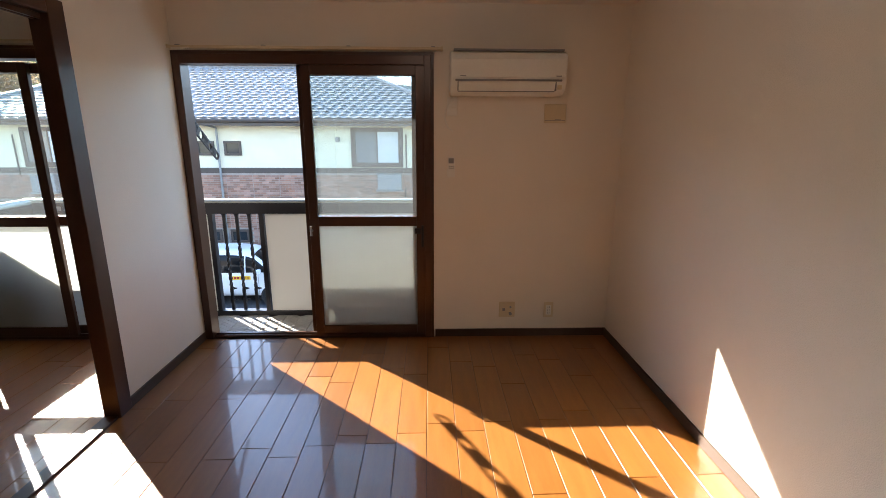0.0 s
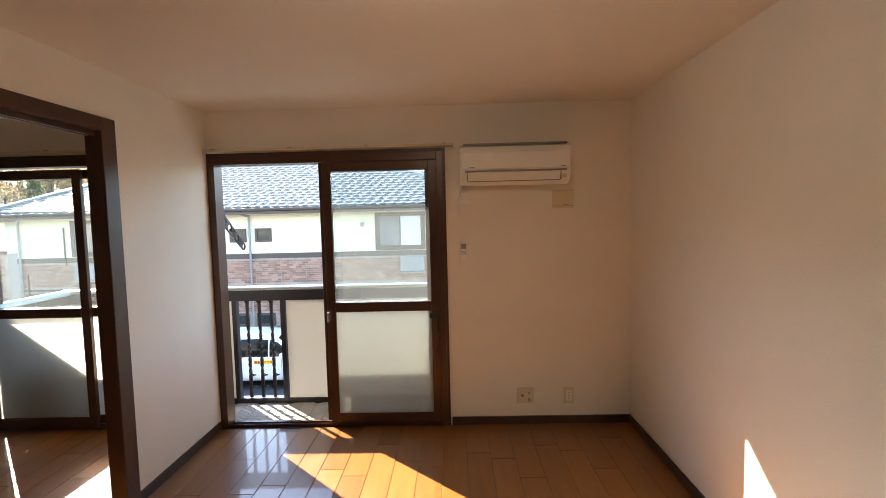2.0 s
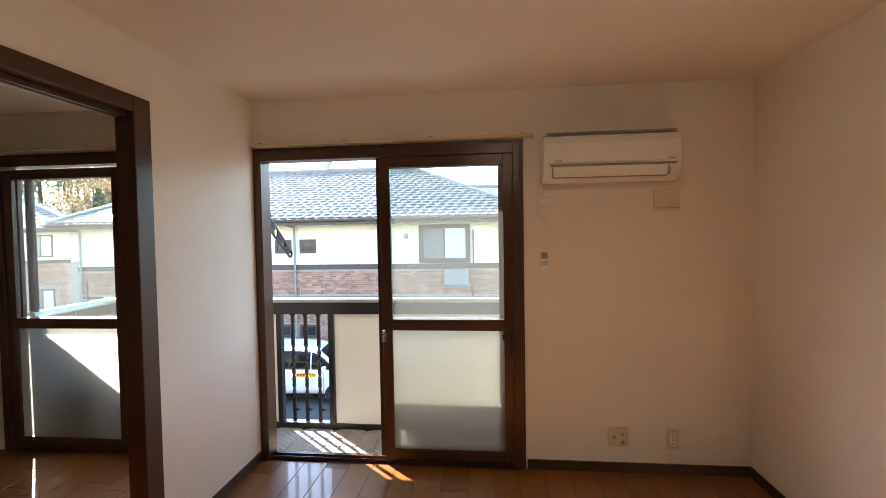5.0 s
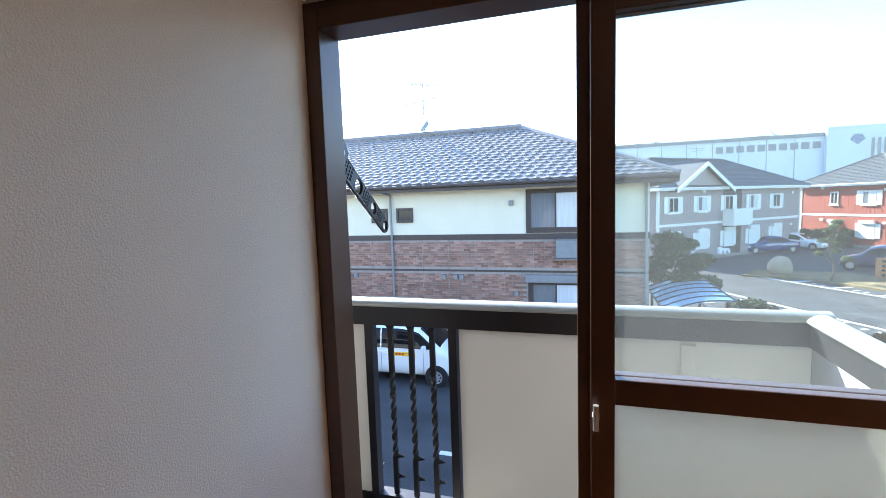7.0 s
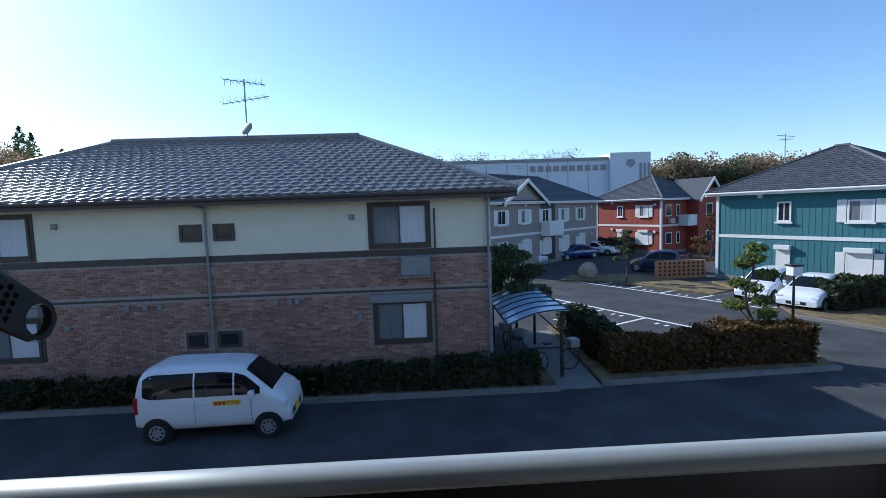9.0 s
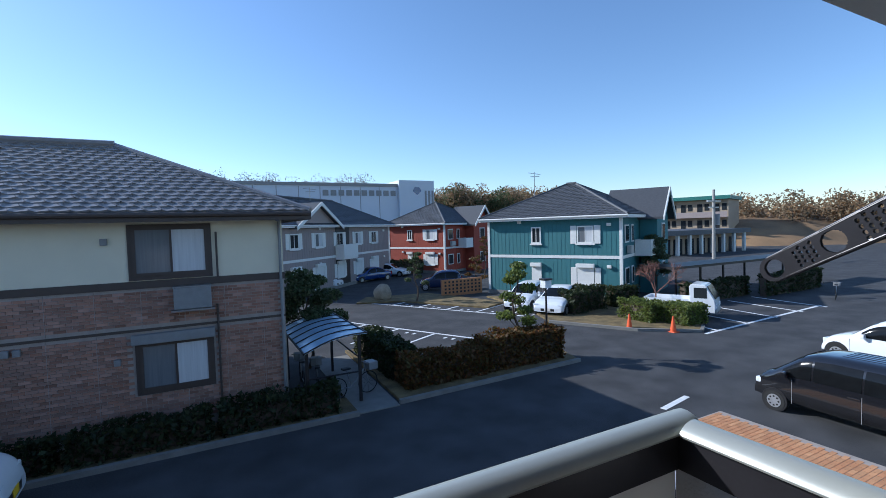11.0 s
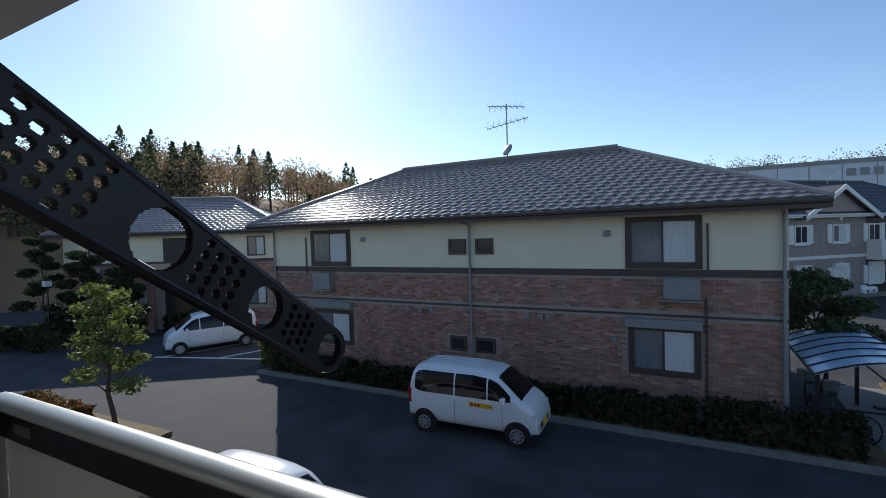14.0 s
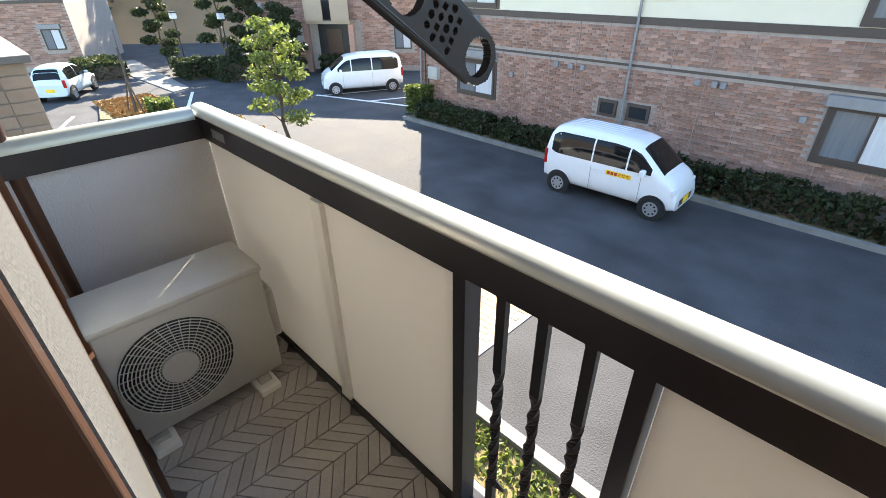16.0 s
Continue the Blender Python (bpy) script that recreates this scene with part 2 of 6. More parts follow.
def rod(bm, a, b, r, r2=None, seg=10):
    a, b = Vector(a), Vector(b)
    m = Matrix.Translation((a + b) / 2) @ (b - a).to_track_quat("Z", "Y").to_matrix().to_4x4()
    bmesh.ops.create_cone(bm, cap_ends=True, segments=seg, radius1=r, radius2=r if r2 is None else r2, depth=(b - a).length, matrix=m)
    return bm


def rods(*rows, seg=10):
    bm = bmesh.new()
    for r in rows:
        rod(bm, *r, seg=seg)
    return bm


def prism(bm, outline, axis, lo, hi):
    """Extrude an outline of (u, v) along an axis; x: u is y, v is z; y: u is x, v is z; z: u is x, v is y."""
    def at(u, v, w):
        return {"x": (w, u, v), "y": (u, w, v), "z": (u, v, w)}[axis]
    n = len(outline)
    a = [bm.verts.new(at(u, v, lo)) for u, v in outline]
    b = [bm.verts.new(at(u, v, hi)) for u, v in outline]
    bm.faces.new(a)
    bm.faces.new(b[::-1])
    for i in range(n):
        bm.faces.new((a[i], a[(i + 1) % n], b[(i + 1) % n], b[i]))
    bmesh.ops.recalc_face_normals(bm, faces=bm.faces)
    return bm


def mesh_of(name, bm, material, smooth=False):
    me = bpy.data.meshes.new(name)
    bmesh.ops.recalc_face_normals(bm, faces=bm.faces)
    bm.to_mesh(me)
    bm.free()
    me.materials.append(material)
    if smooth:
        for f in me.polygons:
            f.use_smooth = True
        me.set_sharp_from_angle(angle=radians(40))
    return me


def part(name, bm, material, parent=None, label="", smooth=False):
    ob = new(name, mesh_of(name, bm, material, smooth))
    if parent is not None:
        ob.parent = parent
        if parent.type == "EMPTY":
            ob.matrix_parent_inverse = parent.matrix_basis.inverted()
    if label:
        ob["label"] = label
    return ob


def thing(name, place, label, category, group=""):
    ob = new(name)
    ob.matrix_basis = Matrix.Translation(place)
    ob.empty_display_size = 0.1
    return tagged(ob, label, category, group)


def solid(name, bm, material, label, category, group="", kind="", smooth=False):
    return tagged(part(name, bm, material, smooth=smooth), label, category, group, kind)


def structure(name, bm, material, label="", smooth=False):
    return tagged(part(name, bm, material, smooth=smooth), label, kind="structure")


def raw(name, verts, faces, material, parent=None, label="", kind=""):
    me = bpy.data.meshes.new(name)
    me.from_pydata(verts, [], faces)
    me.materials.append(material)
    ob = new(name, me)
    if parent is not None:
        ob.parent = parent
        if parent.type == "EMPTY":
            ob.matrix_parent_inverse = parent.matrix_basis.inverted()
    return tagged(ob, label, kind=kind)


def leaves(name, centres, size, material, parent=None, label="", kind="", rng=None, flat=0.0):
    """Many small leaf blades round the centres given."""
    c = np.asarray(centres, float)
    n = len(c)
    u, w = rng.normal(size=(n, 3)), rng.normal(size=(n, 3))
    u /= np.linalg.norm(u, axis=1)[:, None]
    w[:, 2] += flat
    w -= (w * u).sum(1)[:, None] * u
    w /= np.linalg.norm(w, axis=1)[:, None]
    s = size * rng.uniform(0.6, 1.4, (n, 1))
    v = np.stack([c - u * s, c - w * s * 0.5, c + u * s, c + w * s * 0.5], 1).reshape(-1, 3)
    f = np.arange(4 * n).reshape(-1, 4)
    return raw(name, v.tolist(), f.tolist(), material, parent, label, kind)


def in_ball(rng, n, r):
    d = rng.normal(size=(n, 3))
    d /= np.linalg.norm(d, axis=1)[:, None]
    return d * (rng.uniform(0, 1, (n, 1)) ** 0.45) * np.asarray(r)


RNG = np.random.default_rng(7)

# ---- the room ----
XR, XL, YB = 1.83, -1.19, -5.2
structure("ceiling", boxes((-4.4, XR + 0.12, YB - 0.12, 0.08, CEIL, CEIL + 0.15)), M_CEIL)
structure("wall_east", boxes((XR, XR + 0.12, YB - 0.12, 0.08, -0.1, CEIL)), M_WALL)
structure("wall_south", boxes((-4.4, XR, YB - 0.12, YB, -0.1, CEIL)), M_WALL)
structure("wall_far_west", boxes((-4.4, -4.28, YB, 0.08, -0.1, CEIL)), M_WALL)
structure("wall_north_right", boxes((0.52, XR, 0, 0.08, -0.1, CEIL)), M_WALL)
structure("wall_north_lintel", boxes((XL, 0.52, 0, 0.08, 2.0, CEIL)), M_WALL)
structure("wall_north_pier", boxes((-1.93, XL, 0, 0.08, -0.1, CEIL)), M_WALL)
structure("wall_north_lintel_west", boxes((-3.05, -1.93, 0, 0.08, 2.02, CEIL)), M_WALL)
structure("wall_north_west", boxes((-4.28, -3.05, 0, 0.08, -0.1, CEIL)), M_WALL)
structure("wall_partition_stub", boxes((XL - 0.07, XL, -0.92, -0.001, 0, CEIL)), M_WALL)
structure("wall_partition_lintel", boxes((XL - 0.07, XL, -3.7, -0.92, 2.07, CEIL)), M_WALL)
structure("wall_partition_rear", boxes((XL - 0.12, XL, YB, -3.7, 0, CEIL)), M_WALL)
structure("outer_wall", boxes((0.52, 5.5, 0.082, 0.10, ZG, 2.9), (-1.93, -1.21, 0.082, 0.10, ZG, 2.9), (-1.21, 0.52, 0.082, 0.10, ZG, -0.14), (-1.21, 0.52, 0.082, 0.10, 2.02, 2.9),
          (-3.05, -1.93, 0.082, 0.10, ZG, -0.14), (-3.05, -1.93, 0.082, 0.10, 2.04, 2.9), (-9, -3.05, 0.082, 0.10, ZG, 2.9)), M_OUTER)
structure("eaves", boxes((-9, 5.5, 0.10, 1.02, 2.40, 2.52)), M_TRIMW)
structure("baseboard_east", boxes((XR - 0.012, XR, YB, -0.012, 0.002, 0.06)), M_BASE)
structure("baseboard_north", boxes((0.53, XR, -0.012, 0, 0.002, 0.06)), M_BASE)
structure("baseboard_stub", boxes((XL, XL + 0.012, -0.92, -0.03, 0.002, 0.06)), M_BASE)
jamb = structure("opening_frame", boxes((XL - 0.075, XL + 0.015, -1.02, -0.92, 0.0, 2.07), (XL - 0.14, XL + 0.015, -3.82, -3.7, 0.0, 2.07), bevel=0.004), M_FRAME)
part("header", boxes((XL - 0.075, XL + 0.015, -3.7, -1.02, 2.0, 2.07), bevel=0.004), M_FRAME, jamb)
part("sliding_track", boxes((XL - 0.06, XL - 0.05, -3.7, -1.02, 1.975, 1.998), (XL - 0.03, XL - 0.02, -3.7, -1.02, 1.975, 1.998)), M_ALU, jamb)
part("threshold", boxes((XL - 0.07, XL, -3.7, -1.02, -0.001, 0.012)), M_FRAME, jamb)


def sash(name, x0, x1, y, parent, z0=0.03, z1=1.94, thin=False):
    """A sliding sash: clear glass over a middle rail, frosted glass beneath."""
    w = 0.062
    ob = part(name, boxes((x0, x0 + w, y - 0.016, y + 0.016, z0, z1), (x1 - w, x1, y - 0.016, y + 0.016, z0, z1), bevel=0.003), M_ALU, parent)
    part("top_rail", boxes((x0 + w, x1 - w, y - 0.015, y + 0.015, z1 - 0.065, z1), bevel=0.003), M_ALU, ob)
    part("middle_rail", boxes((x0 + w, x1 - w, y - 0.018, y + 0.018, 0.855, 0.925), bevel=0.003), M_ALU, ob)
    part("bottom_rail", boxes((x0 + w, x1 - w, y - 0.015, y + 0.015, z0, z0 + 0.065), bevel=0.003), M_ALU, ob)
    pane = part("pane", boxes((x0 + w - 0.005, x1 - w + 0.005, y - 0.002, y + 0.002, 0.92, z1 - 0.06)), M_GLASS, ob)
    pane.visible_shadow = False
    low = part("frosted_pane", boxes((x0 + w - 0.005, x1 - w + 0.005, y - 0.002, y + 0.002, z0 + 0.06, 0.86)), M_FROST, ob, "frosted glass pane")
    low.visible_shadow = not thin
    return ob


def window_frame(name, x0, x1, ztop):
    fr = structure(name, boxes((x0, x0 + 0.045, -0.02, 0.10, -0.02, ztop), (x1 - 0.045, x1, -0.02, 0.10, -0.02, ztop), bevel=0.003), M_ALU)
    part("head", boxes((x0 + 0.045, x1 - 0.045, -0.02, 0.10, ztop - 0.06, ztop), bevel=0.003), M_ALU, fr)
    part("sill_track", boxes((x0 + 0.045, x1 - 0.045, -0.02, 0.12, -0.06, 0.0), (x0 + 0.045, x1 - 0.045, 0.008, 0.012, 0, 0.02), (x0 + 0.045, x1 - 0.045, 0.048, 0.052, 0, 0.02)), M_ALU, fr)
    part("architrave", boxes((x0 - 0.02, x0, -0.012, -0.001, 0, ztop + 0.02), (x1, x1 + 0.02, -0.012, -0.001, 0, ztop + 0.02), (x0, x1, -0.012, -0.001, ztop, ztop + 0.02)), M_FRAME, fr)
    return fr


w1 = window_frame("window_1", -1.18, 0.5, 2.0)
s_in = sash("sash", -0.365, 0.458, 0.012, w1)
sash("sash", -0.40, 0.43, 0.052, w1)
part("latch", boxes((0.385, 0.425, -0.016, -0.004, 0.80, 0.84), bevel=0.003), M_BLACK, s_in)
part("pull", boxes((0.43, 0.447, -0.014, -0.003, 0.70, 0.86), bevel=0.003), M_BLACK, s_in)
part("crescent_lock", rods(((-0.352, -0.030, 0.86), (-0.352, -0.030, 0.79), 0.008), ((-0.352, -0.004, 0.825), (-0.352, -0.032, 0.825), 0.010)), M_STEEL, s_in)
w2 = window_frame("window_2", -3.05, -1.95, 2.02)
sash("sash", -3.0, -2.13, 0.012, w2, thin=True)
sash("sash", -2.995, -1.995, 0.052, w2, thin=True)


def curtain_rail(x0, x1, z):
    t = thing("curtain_rail", (x0, -0.04, z), "thin ivory curtain rail above the balcony window", "curtain rail", "curtain rails")
    part("rail", boxes((x0, x1, -0.058, -0.042, z - 0.006, z + 0.008), (x0, x1, -0.030, -0.016, z - 0.006, z + 0.008), bevel=0.002), M_IVORY, t)
    for x in np.linspace(x0 + 0.06, x1 - 0.06, 4):
        part("bracket", boxes((x - 0.012, x + 0.012, -0.058, -0.001, z + 0.008, z + 0.013)), M_STEEL, t)
    for x in (x0, x1):
        part("end_cap", boxes((x - 0.006, x + 0.004, -0.062, -0.012, z - 0.010, z + 0.012), bevel=0.002), M_IVORY, t)
    bm = bmesh.new()
    for i in range(10):
        box(bm, x0 + 0.02 + i * 0.012, x0 + 0.026 + i * 0.012, -0.055, -0.045, z - 0.018, z - 0.006)
    part("runners", bm, M_WHITE, t)


curtain_rail(-1.18, 0.575, 2.035)
curtain_rail(-3.1, -1.9, 2.06)

# the wall unit above the sockets
ac = thing("air_conditioner", (1.0, 0, 1.745), "white wall-mounted air conditioner beside the window", "air conditioner")
AX0, AX1 = 0.625, 1.362
prof = [(0, 1.75), (-0.10, 1.738), (-0.165, 1.762), (-0.195, 1.81), (-0.20, 1.945), (-0.185, 1.99), (-0.14, 2.01), (0, 2.01)]
bm = prism(bmesh.new(), prof, "x", AX0, AX1)
bmesh.ops.bevel(bm, geom=[e for e in bm.edges], offset=0.006, segments=2, affect="EDGES")
part("body", bm, M_WHITE, ac, smooth=True)
part("front_panel", boxes((AX0 + 0.005, AX1 - 0.005, -0.206, -0.198, 1.842, 1.955), bevel=0.003), M_WHITE, ac)
part("outlet_slot", boxes((AX0 + 0.03, AX1 - 0.03, -0.2015, -0.188, 1.822, 1.834)), M_GREYP, ac, "dark slot under the front panel")
prof = [(-0.190, 1.822), (-0.197, 1.818), (-0.170, 1.764), (-0.165, 1.768)]
part("louvre", prism(bmesh.new(), prof, "x", AX0 + 0.05, AX1 - 0.07), M_WHITE, ac)
part("louvre_line", boxes((AX0 + 0.044, AX0 + 0.05, -0.198, -0.163, 1.766, 1.82), (AX1 - 0.07, AX1 - 0.064, -0.198, -0.163, 1.766, 1.82), (AX0 + 0.05, AX1 - 0.07, -0.177, -0.166, 1.760, 1.765)), M_GREYP, ac)
for x in (AX0 + 0.06, AX1 - 0.07):
    part("badge", boxes((x, x + 0.035, -0.2075, -0.2055, 1.850, 1.856)), M_GREYP, ac)
part("display", boxes((AX1 - 0.055, AX1 - 0.03, -0.199, -0.185, 1.775, 1.80)), M_IVORY, ac)
for i in range(7):
    part("grille_slat", boxes((AX0 + 0.02, AX1 - 0.02, -0.18 + i * 0.02, -0.174 + i * 0.02, 2.004, 2.016)), M_GREYP, ac)


def plate(name, x, z, w, h, label, category, m=M_IVORY):
    t = thing(name, (x, 0, z), label, category)
    part("plate", boxes((x - w / 2, x + w / 2, -0.009, 0, z - h / 2, z + h / 2), bevel=0.003), m, t)
    return t


t = plate("air_conditioner_socket", 0.645, 1.68, 0.07, 0.12, "white air conditioner power socket with plug and loop of cord", "socket", M_WHITE)
part("plug", boxes((0.635, 0.665, -0.035, -0.008, 1.67, 1.70), bevel=0.004), M_WHITE, t)
bm = bmesh.new()
pts = [Vector((0.65 - 0.055 * math.sin(math.pi * i / 12), -0.012, 1.74 - 0.25 * i / 12 + (0.02 if i > 10 else 0))) for i in range(13)]
for a, b in zip(pts, pts[1:]):
    rod(bm, a, b, 0.0035, seg=6)
part("cord", bm, M_WHITE, t)
t = plate("blank_cover_plate", 1.35, 1.635, 0.15, 0.125, "ivory blank cover plate on the wall below the air conditioner", "cover plate")
part("seam", boxes((1.28, 1.42, -0.0105, -0.008, 1.588, 1.591), (1.35, 1.39, -0.0105, -0.008, 1.596, 1.599)), M_GREYP, t)
t = thing("remote_control", (0.64, 0, 1.27), "white air conditioner remote control in its wall holder", "remote control")
part("holder", boxes((0.612, 0.668, -0.022, 0, 1.205, 1.27), bevel=0.003), M_WHITE, t)
part("case", boxes((0.616, 0.664, -0.020, -0.004, 1.225, 1.345), bevel=0.004), M_WHITE, t)
part("screen", boxes((0.622, 0.658, -0.0215, -0.0195, 1.300, 1.335)), M_GREYP, t)
part("buttons", boxes(*[(0.624 + i * 0.013, 0.632 + i * 0.013, -0.0225, -0.0195, 1.275 - j * 0.014, 1.282 - j * 0.014) for i in range(3) for j in range(2)]), M_GREYP, t)
t = plate("antenna_socket", 1.07, 0.215, 0.12, 0.12, "ivory television and telephone socket plate low on the wall", "socket")
part("coaxial_jack", rods(((1.095, -0.024, 0.185), (1.095, -0.008, 0.185), 0.011)), M_STEEL, t)
part("coaxial_jack", rods(((1.095, -0.015, 0.235), (1.095, -0.008, 0.235), 0.008)), M_STEEL, t)
part("phone_jack", boxes((1.035, 1.055, -0.011, -0.008, 0.205, 0.225)), M_GREYP, t)
t = plate("power_socket", 1.385, 0.21, 0.07, 0.12, "ivory double power socket low on the wall", "socket")
part("outlet", boxes((1.366, 1.404, -0.012, -0.008, 0.172, 0.248), bevel=0.002), M_WHITE, t)
part("slots", boxes(*[(1.378 + i * 0.011, 1.380 + i * 0.011, -0.0135, -0.0115, z, z + 0.012) for i in range(2) for z in (0.182, 0.204, 0.226)]), M_BLACK, t)
t = thing("ceiling_light", (0.455, -2.04, CEIL), "small round lit ceiling light with white rim", "ceiling light")
part("rim", rods(((0.455, -2.04, CEIL - 0.02), (0.455, -2.04, CEIL), 0.045), seg=32), M_WHITE, t)
bm = bmesh.new()
bmesh.ops.create_uvsphere(bm, u_segments=24, v_segments=12, radius=0.058, matrix=Matrix.Translation((0.455, -2.04, CEIL - 0.065)))
part("globe", bm, M_BULB, t, smooth=True)

# ---- the balcony ----
BX0, BX1, BY, BF = -2.95, 0.46, 0.80, -0.13
structure("balcony_slab", boxes((BX0 - 0.08, BX1 + 0.08, 0.10, BY + 0.06, BF - 0.28, BF - 0.008)), M_GROUT)
structure("balcony_upstand", boxes((BX0, BX1, BY - 0.02, BY + 0.05, BF - 0.008, BF + 0.045), (BX0 - 0.02, BX0 + 0.02, 0.10, BY - 0.02, BF - 0.008, BF + 0.045)), M_RAILD)
par = thing("balcony_railing", (-1.2, BY, BF), "balcony railing with pale translucent panels and steel cap", "railing")


def cap_profile(c):
    return [(c - 0.046, 0.916), (c - 0.048, 0.922), (c - 0.044, 0.931), (c - 0.026, 0.945), (c - 0.006, 0.951), (c + 0.014, 0.951), (c + 0.032, 0.942), (c + 0.042, 0.925), (c + 0.042, 0.905)]


part("cap", prism(bmesh.new(), cap_profile(BY), "x", BX0 - 0.05, BX1 + 0.05), M_CAP, par, "pale rounded metal cap", smooth=True)
part("side_cap", prism(bmesh.new(), [(u, v) for u, v in cap_profile(BX0)], "y", 0.10, BY - 0.051), M_CAP, par, smooth=True)
part("side_cap", prism(bmesh.new(), [(u, v) for u, v in cap_profile(BX1)], "y", 0.10, BY - 0.051), M_CAP, par, smooth=True)
part("top_beam", boxes((BX0 + 0.01, BX1 - 0.01, BY - 0.035, BY + 0.035, 0.82, 0.915)), M_RAILD, par, "dark steel beam")
part("side_beam", boxes((BX0 - 0.03, BX0 + 0.03, 0.10, BY - 0.036, 0.82, 0.915)), M_RAILD, par)
part("side_beam", boxes((BX1 - 0.03, BX1 + 0.03, 0.10, BY - 0.036, 0.82, 0.915)), M_RAILD, par)
GAP = (-1.43, -0.99)
part("panel", boxes((BX0 + 0.012, -2.09, BY - 0.012, BY + 0.012, BF + 0.046, 0.834)), M_PANEL, par)
part("panel", boxes((-2.03, GAP[0] - 0.03, BY - 0.012, BY + 0.012, BF + 0.046, 0.834)), M_PANEL, par)
part("panel", boxes((GAP[1] + 0.03, BX1 - 0.012, BY - 0.012, BY + 0.012, BF + 0.046, 0.834)), M_PANEL, par)
part("side_panel", boxes((BX0 - 0.012, BX0 + 0.011, 0.1005, BY - 0.013, BF + 0.046, 0.834)), M_STUCCO, par)
part("side_panel", boxes((BX1 - 0.011, BX1 + 0.012, 0.1005, BY - 0.013, BF - 0.008, 0.834)), M_STUCCO, par)
for x in (-2.06, 0.02):
    part("cover_strip", boxes((x - 0.029, x + 0.029, BY - 0.03, BY + 0.014, BF + 0.046, 0.80), bevel=0.003), M_WHITE, par, "cream cover strip")
for x in GAP:
    part("post", boxes((x - 0.02, x + 0.02, BY - 0.03, BY + 0.03, BF + 0.046, 0.834), bevel=0.002), M_RAILD, par)
part("maker_plate", boxes((-2.80, -2.68, BY - 0.038, BY - 0.0355, 0.85, 0.885)), M_STEEL, par)


def twisted(x, y):
    """A flat iron baluster, twisted in its middle, with scrolls at its foot."""
    bm = bmesh.new()
    zs = np.linspace(BF + 0.05, 0.836, 60)
    prev = None
    for z in zs:
        k = min(1, max(0, (z - 0.12) / 0.45))
        a = k * math.pi * 4
        h = 0.013 if z < 0.8 else 0.013 + 0.02 * (z - 0.8) / 0.036
        ring = [bm.verts.new((x + math.cos(a + b) * h * 1.2, y + math.sin(a + b) * h * 1.2, z)) for b in (0.6, 2.54, 3.74, 5.68)]
        if prev:
            for i in range(4):
                bm.faces.new((prev[i], prev[(i + 1) % 4], ring[(i + 1) % 4], ring[i]))
        prev = ring
    return bm


for i in range(3):
    x = GAP[0] + 0.11 * (i + 1)
    b = part("baluster", twisted(x, BY), M_IRON, par)
    bm = bmesh.new()
    for s in (0.0, 0.12):
        pts = [Vector((x + 0.012 + (0.045 - 0.030 * k / 14) * math.sin(k / 14 * 5.2), BY, BF + 0.12 + s * 0.9 + 0.10 * k / 14 + 0.02 * math.cos(k / 14 * 5.2))) for k in range(15)]
        for p, q in zip(pts, pts[1:]):
            rod(bm, p, q, 0.006, seg=6)
    part("scroll", bm, M_IRON, b)

# the clothes-pole arms fixed to the outer wall


